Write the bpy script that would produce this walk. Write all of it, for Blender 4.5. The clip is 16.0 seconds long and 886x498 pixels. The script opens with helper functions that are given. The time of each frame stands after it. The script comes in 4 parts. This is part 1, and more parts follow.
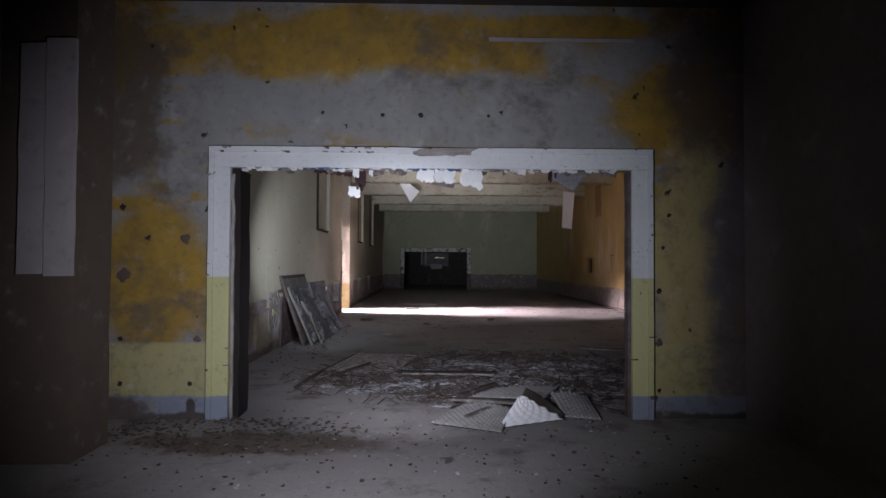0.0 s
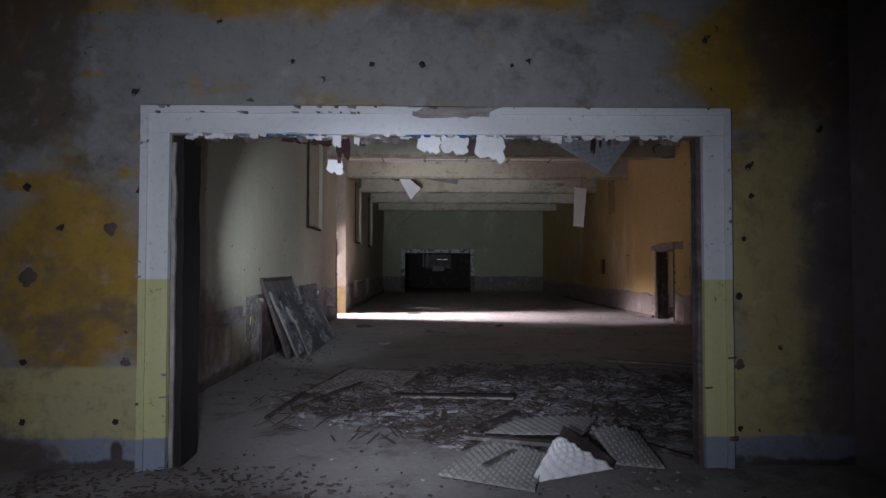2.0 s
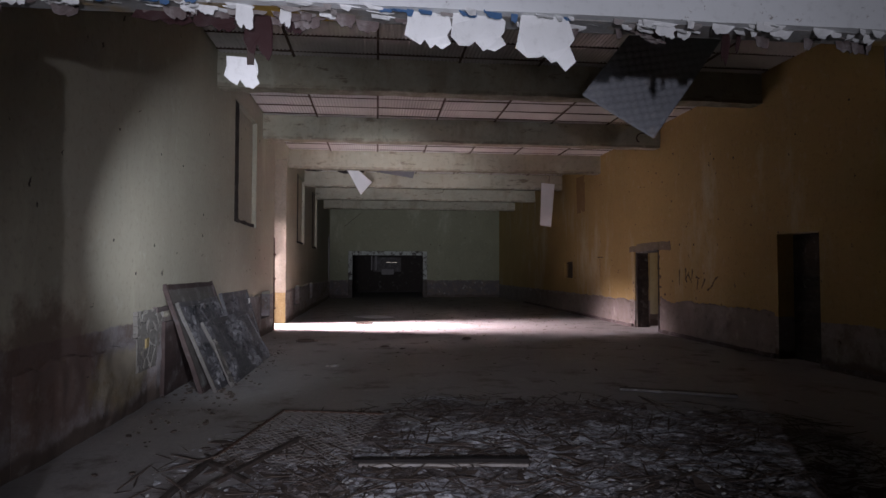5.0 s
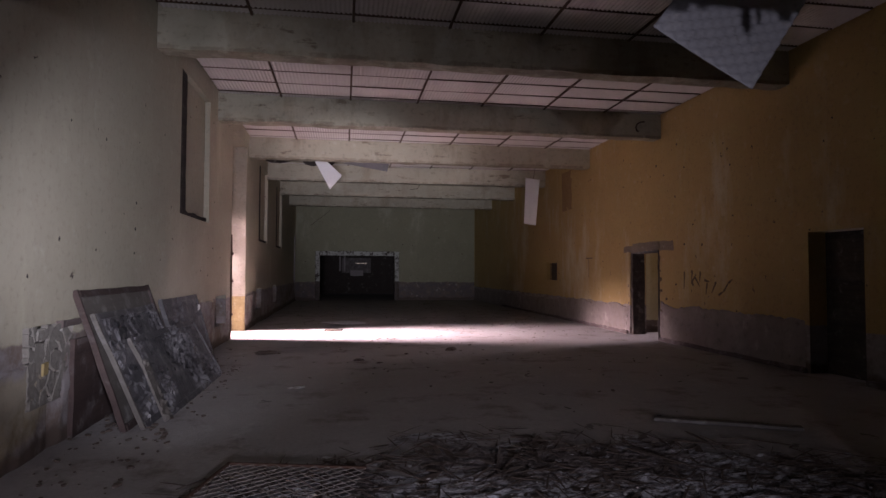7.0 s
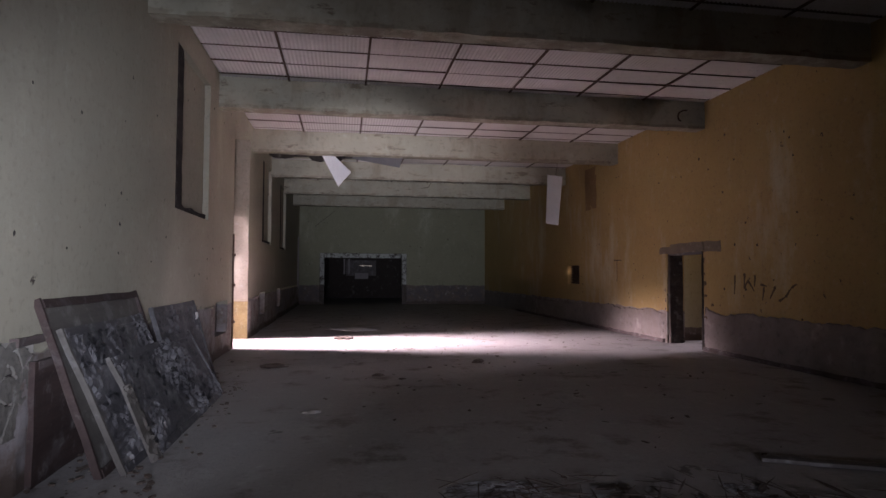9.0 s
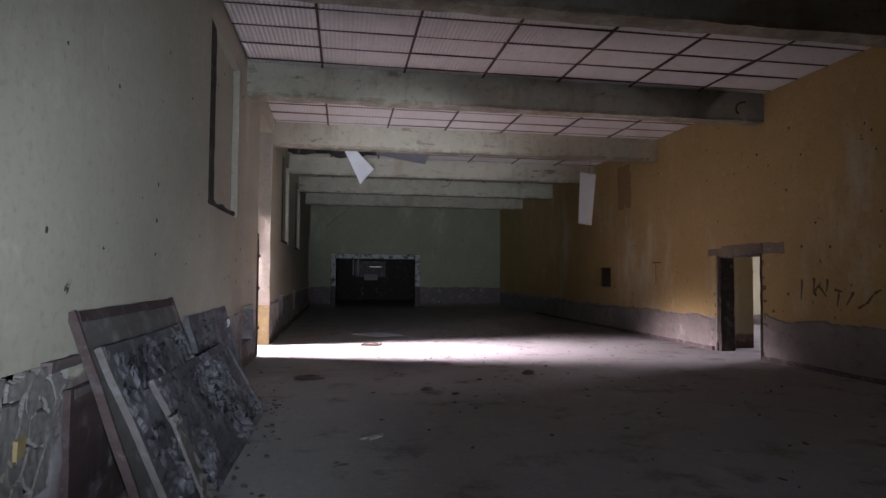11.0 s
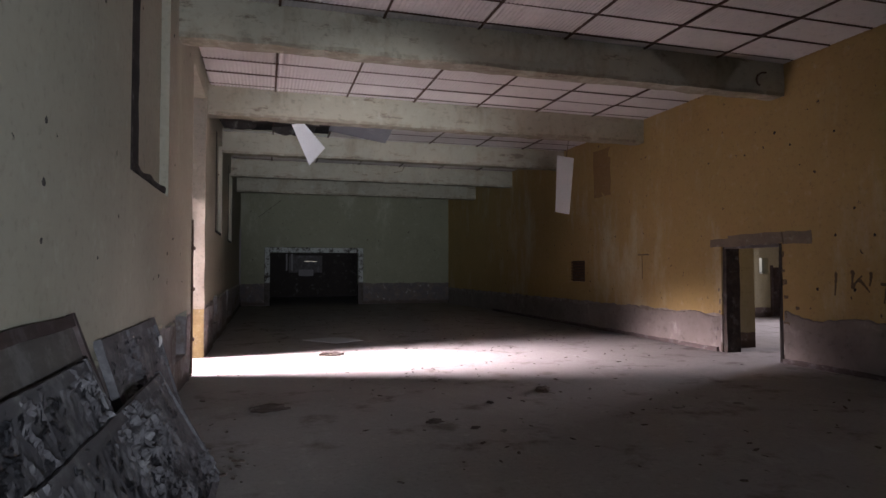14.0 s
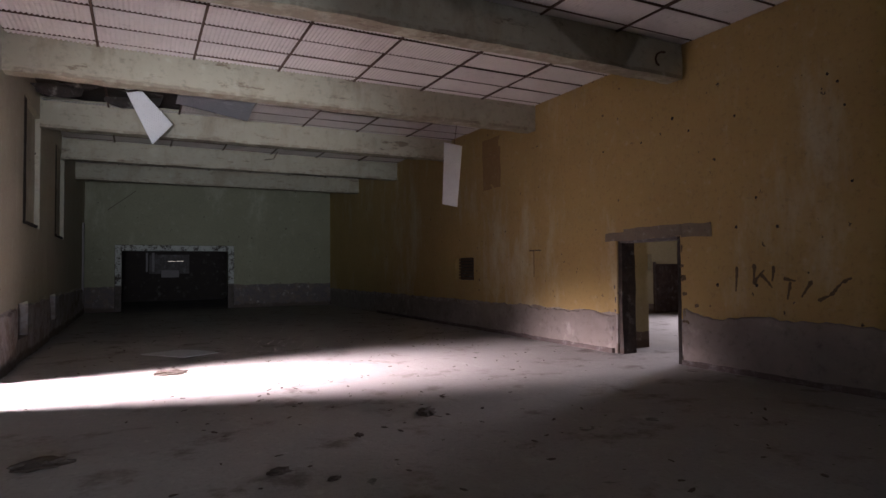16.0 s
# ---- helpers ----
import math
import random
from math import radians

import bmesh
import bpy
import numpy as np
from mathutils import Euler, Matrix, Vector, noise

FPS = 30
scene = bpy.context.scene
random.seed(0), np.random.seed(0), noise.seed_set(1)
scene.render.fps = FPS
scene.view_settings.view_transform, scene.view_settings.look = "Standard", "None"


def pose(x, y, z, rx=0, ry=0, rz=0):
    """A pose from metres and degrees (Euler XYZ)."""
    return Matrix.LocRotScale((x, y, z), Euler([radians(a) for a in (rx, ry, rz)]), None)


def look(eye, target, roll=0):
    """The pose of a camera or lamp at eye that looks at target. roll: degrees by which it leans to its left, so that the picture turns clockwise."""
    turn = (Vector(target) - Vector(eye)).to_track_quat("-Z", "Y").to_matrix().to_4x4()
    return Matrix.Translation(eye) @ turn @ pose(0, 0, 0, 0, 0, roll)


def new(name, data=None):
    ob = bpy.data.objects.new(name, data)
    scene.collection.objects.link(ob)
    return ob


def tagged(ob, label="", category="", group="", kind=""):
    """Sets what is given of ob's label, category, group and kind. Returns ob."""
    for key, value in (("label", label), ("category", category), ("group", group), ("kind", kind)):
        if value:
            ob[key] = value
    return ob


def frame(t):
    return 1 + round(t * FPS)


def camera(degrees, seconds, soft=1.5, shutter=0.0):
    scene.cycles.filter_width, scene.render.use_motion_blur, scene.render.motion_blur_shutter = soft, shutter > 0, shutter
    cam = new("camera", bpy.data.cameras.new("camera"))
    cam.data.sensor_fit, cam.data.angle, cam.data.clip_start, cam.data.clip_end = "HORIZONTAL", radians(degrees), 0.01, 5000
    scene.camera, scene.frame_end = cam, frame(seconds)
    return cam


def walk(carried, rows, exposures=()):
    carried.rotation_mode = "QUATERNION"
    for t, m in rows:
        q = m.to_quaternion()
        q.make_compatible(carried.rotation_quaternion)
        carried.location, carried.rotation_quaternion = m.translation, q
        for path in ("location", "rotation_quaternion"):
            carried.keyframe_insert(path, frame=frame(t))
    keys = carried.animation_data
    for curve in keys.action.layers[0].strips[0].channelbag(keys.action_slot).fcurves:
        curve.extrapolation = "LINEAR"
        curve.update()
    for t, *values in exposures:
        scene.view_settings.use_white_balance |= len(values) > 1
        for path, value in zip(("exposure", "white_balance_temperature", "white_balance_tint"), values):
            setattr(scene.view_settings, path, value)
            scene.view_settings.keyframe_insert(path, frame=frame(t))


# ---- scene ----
cam = camera(72.6, 16.0)
METRES, EYE, TILT, LEAN, TURN = 12.3, 1.64, 0.0, 0.0, -1.2
ROWS = [
    (0.0, 0.0, 0.0, 0.0, -0.01, 1.46, -0.26),
    (0.5, -0.0016, 0.0316, -0.0026, 0.06, 1.54, -0.17),
    (1.0, -0.0005, 0.0635, -0.001, 0.07, 1.62, -0.12),
    (1.5, -0.0062, 0.0944, -0.0015, 0.11, 1.72, -0.23),
    (2.0, -0.0053, 0.1293, -0.0033, 0.12, 1.69, -0.07),
    (2.5, -0.0076, 0.1612, -0.0034, 0.12, 1.81, -0.27),
    (3.0, -0.0139, 0.194, -0.0033, -0.24, 1.84, -0.28),
    (3.5, -0.0134, 0.2289, -0.0021, -1.05, 1.86, -0.11),
    (4.0, -0.0207, 0.2594, -0.0028, -1.19, 1.94, -0.4),
    (4.5, -0.0249, 0.2909, -0.0041, -3.01, 1.98, -0.29),
    (7.0, -0.0395, 0.4569, -0.0033, -8.08, 2.14, -0.19),
    (7.5, -0.0378, 0.4907, -0.0028, -8.09, 2.07, -0.17),
    (8.0, -0.0441, 0.5188, -0.0027, -8.02, 2.19, -0.19),
    (10.5, -0.1015, 0.6239, -0.0021, -8.14, 2.47, -0.33),
    (11.0, -0.1197, 0.6449, 0.0005, -8.17, 2.47, -0.38),
    (11.5, -0.1406, 0.6684, 0.0013, -8.21, 2.4, -0.39),
    (12.0, -0.1505, 0.6975, 0.0007, -8.38, 2.2, -0.08),
    (12.5, -0.1592, 0.7255, 0.0005, -10.01, 2.05, -0.34),
    (13.0, -0.1687, 0.7574, -0.0001, -12.65, 2.1, -0.13),
    (13.5, -0.1681, 0.7968, 0.0007, -14.1, 2.04, 0.18),
    (14.0, -0.1699, 0.8265, 0.0022, -15.16, 1.93, 0.07),
    (14.5, -0.1578, 0.8598, -0.0015, -18.15, 2.04, 0.29),
    (15.0, -0.1428, 0.8916, -0.0001, -19.07, 1.97, 0.3),
    (15.5, -0.1337, 0.9194, -0.0015, -23.71, 1.9, 0.2),
    (16.0, -0.1107, 0.9446, -0.0015, -25.65, 1.87, 0.51),
]
walk(cam, [(t, pose(0, 0, EYE, TILT, LEAN, TURN) @ pose(METRES * x, METRES * y, METRES * z, 90 + pitch, roll, yaw)) for t, x, y, z, yaw, pitch, roll in ROWS],
     [(0.0, 0.45, 6000, 30), (1.5, 0.1, 5800, 27), (3.0, -0.05, 5900, 30), (4.5, 0.15, 6000, 31), (7.0, 0.2, 6300, 44), (8.0, 0.15, 6250, 43), (10.5, 0.2, 5650, 29), (12.0, 0.12, 5850, 29), (16.0, 0.16, 6000, 29)])


# ---- world, sun, sky light, torch ----
world = bpy.data.worlds.new("world")
scene.world = world
world.use_nodes = True
wn = world.node_tree
sky = wn.nodes.new("ShaderNodeTexSky")
sky.sky_type, sky.sun_disc = "NISHITA", False
sky.sun_elevation, sky.sun_rotation = radians(27), radians(194)
wn.links.new(sky.outputs[0], wn.nodes["Background"].inputs[0])
wn.nodes["Background"].inputs[1].default_value = 0.08


def lamp(name, kind, m, energy, color):
    data = bpy.data.lights.new(name, kind)
    data.energy, data.color = energy, color
    ob = new(name, data)
    ob.matrix_world = m
    return ob


sun = lamp("sun", "SUN", look((-10, 10, 12), (-10 + 0.25, 11, 12 - 0.52)), 4.0, (1.0, 0.93, 0.82))
sun.data.angle = radians(0.5)
# daylight falling steeply through the tall outer doorway of the hall
day = lamp("sky_light_west_door", "AREA", look((-6.6, 21.8, 3.15), (-0.6, 21.45, 0.3)), 620, (1.0, 0.88, 0.80))
day.data.shape, day.data.size, day.data.size_y, day.data.spread = "RECTANGLE", 1.6, 3.4, radians(35)
# daylight in the window of the side room
day2 = lamp("sky_light_side_window", "AREA", look((16.85, 23.0, 2.2), (8.0, 22.6, 0.6)), 400, (1.0, 0.96, 0.9))
day2.data.shape, day2.data.size, day2.data.size_y, day2.data.spread = "RECTANGLE", 2.4, 1.5, radians(120)


# four fixed spots, all lit together, standing in for the walker's one moving torch
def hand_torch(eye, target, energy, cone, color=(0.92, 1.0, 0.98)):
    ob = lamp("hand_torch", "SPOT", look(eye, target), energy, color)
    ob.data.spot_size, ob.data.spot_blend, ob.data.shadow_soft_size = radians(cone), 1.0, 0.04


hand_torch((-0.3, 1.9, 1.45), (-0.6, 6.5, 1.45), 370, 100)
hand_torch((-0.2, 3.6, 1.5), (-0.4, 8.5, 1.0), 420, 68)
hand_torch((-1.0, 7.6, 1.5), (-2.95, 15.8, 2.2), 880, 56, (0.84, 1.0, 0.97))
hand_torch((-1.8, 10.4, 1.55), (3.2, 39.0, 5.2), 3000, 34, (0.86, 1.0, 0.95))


# main planes of the plan: west, east and south walls, hall face of the partition, end wall
WEST, EAST, SOUTH, HALL_S, NORTH = -3.0, 6.95, 6.45, 6.80, 39.3


# ---- materials ----
class Nodes:
    """A small node graph for one material."""

    def __init__(self, name, rough=0.85, spec=0.3, metal=0.0):
        self.m = bpy.data.materials.new(name)
        self.m.use_nodes = True
        self.t = self.m.node_tree
        self.b = self.t.nodes["Principled BSDF"]
        self.b.inputs["Roughness"].default_value = rough
        self.b.inputs["Specular IOR Level"].default_value = spec
        self.b.inputs["Metallic"].default_value = metal
        self.pos = self.t.nodes.new("ShaderNodeNewGeometry").outputs["Position"]
        self.obj = self.t.nodes.new("ShaderNodeTexCoord").outputs["Object"]

    def link(self, a, b):
        self.t.links.new(a, b)

    def put(self, sock, v):
        if hasattr(v, "is_output"):
            self.link(v, sock)
        elif isinstance(v, tuple) and len(v) == 3 and sock.type == "RGBA":
            sock.default_value = (*v, 1)
        else:
            sock.default_value = v

    def scaled(self, vec, s, off=(0, 0, 0)):
        n = self.t.nodes.new("ShaderNodeMapping")
        n.inputs["Scale"].default_value = s
        n.inputs["Location"].default_value = off
        self.link(vec, n.inputs["Vector"])
        return n.outputs[0]

    def noise(self, scale, detail=4, rough=0.6, vec=None, stretch=None, off=(0, 0, 0)):
        n = self.t.nodes.new("ShaderNodeTexNoise")
        v = self.pos if vec is None else vec
        if stretch or off != (0, 0, 0):
            v = self.scaled(v, stretch or (1, 1, 1), off)
        self.link(v, n.inputs["Vector"])
        n.inputs["Scale"].default_value, n.inputs["Detail"].default_value, n.inputs["Roughness"].default_value = scale, detail, rough
        return n.outputs["Fac"]

    def step(self, v, lo, hi):
        n = self.t.nodes.new("ShaderNodeMapRange")
        n.interpolation_type = "SMOOTHSTEP"
        self.put(n.inputs[0], v)
        n.inputs[1].default_value, n.inputs[2].default_value = lo, hi
        return n.outputs[0]

    def math(self, op, a, b=0.0):
        n = self.t.nodes.new("ShaderNodeMath")
        n.operation = op
        self.put(n.inputs[0], a)
        self.put(n.inputs[1], b)
        return n.outputs[0]

    def mix(self, a, b, f):
        n = self.t.nodes.new("ShaderNodeMix")
        n.data_type = "RGBA"
        self.put(n.inputs[0], f)
        self.put(n.inputs[6], a)
        self.put(n.inputs[7], b)
        return n.outputs[2]

    def axis(self, i, vec=None):
        n = self.t.nodes.new("ShaderNodeSeparateXYZ")
        self.link(self.pos if vec is None else vec, n.inputs[0])
        return n.outputs[i]

    def below(self, z, soft=0.03, wob=0.08, scale=3.0, axis=2):
        """A mask of all that lies under a wavy line at height z."""
        w = self.math("MULTIPLY", self.math("SUBTRACT", self.noise(scale, 5), 0.5), wob * 2)
        return self.step(self.math("ADD", self.axis(axis), w), z + soft, z - soft)

    def blob(self, cx, cy, cz, rx, ry, rz, ragged=0.6, scale=1.6, soft=0.25):
        """A ragged patch about a place."""
        v = self.scaled(self.pos, (1 / rx, 1 / ry, 1 / rz), (-cx / rx, -cy / ry, -cz / rz))
        n = self.t.nodes.new("ShaderNodeVectorMath")
        n.operation = "LENGTH"
        self.link(v, n.inputs[0])
        d = self.math("ADD", n.outputs["Value"], self.math("MULTIPLY", self.math("SUBTRACT", self.noise(scale, 6, 0.65), 0.5), ragged * 2))
        return self.step(d, 1 + soft, 1 - soft)

    def spots(self, scale, size, vec=None):
        """Scattered small chips."""
        n = self.t.nodes.new("ShaderNodeTexVoronoi")
        w = self.noise(scale * 2.5, 3)
        v = self.t.nodes.new("ShaderNodeVectorMath")
        v.operation = "ADD"
        self.link(self.pos if vec is None else vec, v.inputs[0])
        s = self.math("MULTIPLY", w, 0.25 / scale * 4)
        c = self.t.nodes.new("ShaderNodeCombineXYZ")
        for i in range(3):
            self.link(s, c.inputs[i])
        self.link(c.outputs[0], v.inputs[1])
        self.link(v.outputs[0], n.inputs["Vector"])
        n.inputs["Scale"].default_value = scale
        near = self.step(n.outputs["Distance"], size, size * 0.6)
        pick = self.t.nodes.new("ShaderNodeSeparateColor")
        self.link(n.outputs["Color"], pick.inputs[0])
        return self.math("MULTIPLY", near, self.step(pick.outputs[0], 0.55, 0.6))

    def done(self, color, height=None, strength=0.4, dist=0.01):
        self.put(self.b.inputs["Base Color"], color)
        if height is not None:
            n = self.t.nodes.new("ShaderNodeBump")
            n.inputs["Strength"].default_value, n.inputs["Distance"].default_value = strength, dist
            self.link(height, n.inputs["Height"])
            self.link(n.outputs[0], self.b.inputs["Normal"])
        return self.m


def speckle(g, c, amount=0.35, scale=14, vec=None):
    """Fine and middling variation over a colour."""
    dark = g.noise(scale, 6, 0.7, vec)
    c = g.mix(c, (0.05, 0.045, 0.04), g.math("MULTIPLY", g.step(dark, 0.5, 0.78), amount))
    return g.mix(c, (0.75, 0.74, 0.68), g.math("MULTIPLY", g.step(g.noise(scale * 0.37, 5, 0.6, vec), 0.55, 0.85), amount * 0.5))


def mat_front_wall():
    g = Nodes("flaking ochre and grey plaster", 0.9)
    ochre = g.mix((0.33, 0.205, 0.03), (0.21, 0.135, 0.035), g.step(g.noise(1.7, 7, 0.7), 0.35, 0.65))
    grey = g.mix((0.17, 0.17, 0.168), (0.29, 0.29, 0.27), g.noise(2.3, 6))
    patch = g.step(g.noise(0.85, 6, 0.62, None, (0.8, 1, 1.7), (3.1, 0, 1.6)), 0.47, 0.55)
    c = g.mix(grey, ochre, patch)
    c = g.mix(c, ochre, g.blob(-2.95, 6.45, 1.55, 0.62, 1, 0.85, 0.5))
    c = g.mix(c, ochre, g.blob(-0.7, 6.45, 4.0, 2.3, 1, 0.42, 0.7))
    c = g.mix(c, grey, g.blob(0.1, 6.45, 3.3, 2.2, 1, 0.42, 0.55))
    c = g.mix(c, ochre, g.blob(2.55, 6.45, 3.3, 0.6, 1, 0.5, 0.6))
    c = g.mix(c, ochre, g.blob(1.5, 6.45, 4.2, 1.0, 1, 0.16, 0.5))
    c = g.mix(c, (0.36, 0.30, 0.13), g.blob(2.85, 6.45, 1.7, 0.5, 1, 1.3, 0.4))
    # ragged darker patch towards the right-hand corner
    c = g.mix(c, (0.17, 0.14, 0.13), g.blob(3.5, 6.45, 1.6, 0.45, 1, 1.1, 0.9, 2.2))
    c = g.mix(c, (0.38, 0.345, 0.16), g.math("MULTIPLY", g.below(0.80, 0.02, 0.02), 0.85))
    # darker again towards the right corner, then in both upper corners
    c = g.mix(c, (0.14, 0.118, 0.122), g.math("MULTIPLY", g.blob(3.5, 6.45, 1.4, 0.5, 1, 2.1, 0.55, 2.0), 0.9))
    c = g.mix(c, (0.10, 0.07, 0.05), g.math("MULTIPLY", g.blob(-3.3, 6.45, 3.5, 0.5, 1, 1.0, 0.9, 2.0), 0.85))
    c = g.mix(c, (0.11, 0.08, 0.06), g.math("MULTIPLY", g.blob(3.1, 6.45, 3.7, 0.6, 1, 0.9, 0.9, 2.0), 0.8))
    c = g.mix(c, (0.20, 0.22, 0.27), g.below(0.24, 0.02, 0.03))
    c = g.mix(c, (0.06, 0.05, 0.05), g.blob(-2.52, 6.45, 0.13, 0.05, 1, 0.09, 0.5, 9))
    c = g.mix(c, (0.07, 0.06, 0.055), g.below(0.06, 0.02, 0.08, 5))
    c = g.mix(c, (0.09, 0.07, 0.06), g.blob(-3.5, 6.45, 0.12, 0.5, 1, 0.16, 0.7, 4))
    c = g.mix(c, (0.10, 0.085, 0.075), g.math("MULTIPLY", g.step(g.noise(1.1, 7, 0.7, None, (1, 1, 1.3), (9, 3, 4)), 0.5, 0.68), 0.75))
    c = g.mix(c, (0.20, 0.14, 0.06), g.math("MULTIPLY", g.step(g.noise(2.6, 6, 0.7, None, (1, 1, 0.5), (1, 7, 2)), 0.54, 0.68), 0.5))
    hole = g.spots(3.2, 0.11)
    c = g.mix(c, (0.035, 0.03, 0.025), hole)
    c = speckle(g, c, 0.4)
    h = g.math("SUBTRACT", g.math("ADD", g.math("MULTIPLY", patch, 0.4), g.noise(9, 8, 0.7)), g.math("MULTIPLY", hole, 1.5))
    return g.done(c, h, 0.6, 0.012)


def mat_hall_wall(name, upper, lower, dado, stain):
    g = Nodes(name, 0.82)
    c = g.mix(upper, tuple(v * 0.72 for v in upper), g.noise(0.9, 6, 0.65))
    c = g.mix(c, (0.50, 0.47, 0.36), g.math("MULTIPLY", g.step(g.noise(0.5, 6, 0.7, None, (1, 1, 0.35), (7, 2, 0)), 0.52, 0.68), 0.5))
    streak = g.noise(3.0, 5, 0.7, None, (1, 1, 0.08))
    c = g.mix(c, stain, g.math("MULTIPLY", g.step(streak, 0.56, 0.8), 0.5))
    low = g.below(dado, 0.015, 0.09, 2.2)
    worn = g.mix(lower, (0.17, 0.13, 0.11), g.step(g.noise(2.6, 7, 0.72), 0.42, 0.62))
    worn = g.mix(worn, (0.31, 0.28, 0.26), g.step(g.noise(3.7, 6, 0.7, None, None, (4, 1, 9)), 0.56, 0.66))
    c = g.mix(c, worn, low)
    # ragged darker band along the foot of the wall
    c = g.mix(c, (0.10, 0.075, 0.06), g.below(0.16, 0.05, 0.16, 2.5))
    c = g.mix(c, (0.13, 0.08, 0.06), g.math("MULTIPLY", g.blob(WEST, 9.4, 0.8, 1, 0.8, 0.55, 0.8, 2.2), 0.8))
    c = g.mix(c, (0.40, 0.33, 0.12), g.math("MULTIPLY", g.blob(WEST, 10.9, 0.45, 1, 0.7, 0.3, 0.8, 2.2), 0.3))
    hole = g.spots(1.9, 0.07)
    c = g.mix(c, (0.06, 0.045, 0.035), hole)
    c = g.mix(c, (0.07, 0.05, 0.035), g.spots(3.1, 0.10))
    c = g.mix(c, (0.09, 0.06, 0.04), g.math("MULTIPLY", g.step(g.noise(4.0, 8, 0.8, None, (1, 1, 0.6), (2, 5, 3)), 0.66, 0.7), 0.7))
    c = speckle(g, c, 0.35)
    h = g.math("SUBTRACT", g.math("ADD", g.noise(7, 8, 0.72), g.math("MULTIPLY", low, -0.7)), hole)
    return g.done(c, h, 0.55, 0.012)


def mat_floor():
    g = Nodes("dusty concrete floor", 0.78, 0.35)
    c = g.mix((0.235, 0.22, 0.21), (0.35, 0.33, 0.315), g.noise(0.7, 7, 0.66))
    c = g.mix(c, (0.13, 0.105, 0.095), g.step(g.noise(1.3, 7, 0.7, None, None, (2, 8, 0)), 0.52, 0.7))
    c = g.mix(c, (0.38, 0.37, 0.36), g.math("MULTIPLY", g.step(g.noise(2.1, 6, 0.65, None, (1, 0.5, 1), (5, 0, 0)), 0.55, 0.75), 0.6))
    c = g.mix(c, (0.06, 0.05, 0.045), g.math("MULTIPLY", g.spots(1.1, 0.12), 0.8))
    c = g.mix(c, (0.12, 0.08, 0.06), g.math("MULTIPLY", g.blob(-1.6, 5.6, 0, 1.2, 0.35, 1, 0.9, 3), 0.8))
    c = speckle(g, c, 0.45, 22)
    h = g.math("ADD", g.noise(16, 8, 0.75), g.math("MULTIPLY", g.noise(2.0, 5), 1.5))
    return g.done(c, h, 0.7, 0.012)


def mat_plain(name, a, b, scale=3.0, rough=0.8, metal=0.0, bump=0.3, dirt=0.35, obj=True, spec=0.3):
    g = Nodes(name, rough, spec, metal)
    v = g.obj if obj else g.pos
    c = g.mix(a, b, g.noise(scale, 6, 0.65, v))
    c = speckle(g, c, dirt, scale * 5, v)
    return g.done(c, g.noise(scale * 7, 7, 0.7, v), bump, 0.006)


def mat_wood(name, a, b, rough=0.75, grey=0.6):
    g = Nodes(name, rough)
    grain = g.noise(5, 7, 0.7, g.obj, (1, 0.08, 1))
    c = g.mix(a, b, g.step(grain, 0.3, 0.7))
    c = g.mix(c, (0.30, 0.29, 0.29), g.math("MULTIPLY", g.step(g.noise(3.5, 7, 0.7, g.obj), 0.5, 0.66), grey))
    c = speckle(g, c, 0.5, 18, g.obj)
    return g.done(c, grain, 0.6, 0.006)


def mat_casing():
    g = Nodes("chipped white gloss over yellow paint", 0.5, 0.4)
    c = g.mix((0.62, 0.64, 0.64), (0.52, 0.54, 0.53), g.noise(3, 5))
    c = g.mix(c, (0.46, 0.45, 0.22), g.below(1.50, 0.006, 0.004))
    c = g.mix(c, (0.22, 0.25, 0.30), g.below(0.25, 0.01, 0.01))
    c = g.mix(c, (0.13, 0.10, 0.07), g.step(g.noise(9, 7, 0.8), 0.62, 0.66))
    c = speckle(g, c, 0.25, 20)
    return g.done(c, g.noise(8, 7, 0.7), 0.35, 0.006)


def mat_far_casing():
    g = Nodes("flaked pale paint over dark timber", 0.7)
    c = g.mix((0.50, 0.50, 0.46), (0.34, 0.34, 0.31), g.noise(2, 5))
    c = g.mix(c, (0.10, 0.08, 0.07), g.below(1.05, 0.03, 0.08))
    c = g.mix(c, (0.07, 0.055, 0.045), g.step(g.noise(4, 7, 0.8), 0.50, 0.56))
    return g.done(c, g.noise(8, 7, 0.7), 0.5, 0.012)


def mat_panel():
    g = Nodes("dusty dimpled ceiling panel", 0.55, 0.4)
    c = g.mix((0.64, 0.60, 0.57), (0.52, 0.48, 0.46), g.noise(0.9, 5))
    c = speckle(g, c, 0.25, 9)
    return g.done(c, g.noise(30, 4), 0.15, 0.003)


FRONT = mat_front_wall()
HALL_E = mat_hall_wall("stained yellow limewash with worn dado", (0.425, 0.29, 0.11), (0.26, 0.228, 0.212), 0.76, (0.28, 0.19, 0.09))
HALL_W = mat_hall_wall("dirty pale limewash with worn dado", (0.41, 0.375, 0.285), (0.26, 0.235, 0.23), 1.0, (0.24, 0.22, 0.17))
HALL_N = mat_hall_wall("greenish limewash with dark dado", (0.30, 0.29, 0.195), (0.13, 0.11, 0.11), 1.0, (0.22, 0.22, 0.15))
DADO_E = mat_plain("worn grey-mauve plaster", (0.27, 0.235, 0.215), (0.15, 0.118, 0.10), 1.6, 0.9, bump=0.7, dirt=0.55, obj=False)
LINTEL = mat_plain("brown smeared mortar", (0.23, 0.185, 0.135), (0.13, 0.10, 0.08), 4, 0.95, bump=0.7, dirt=0.5, obj=False)
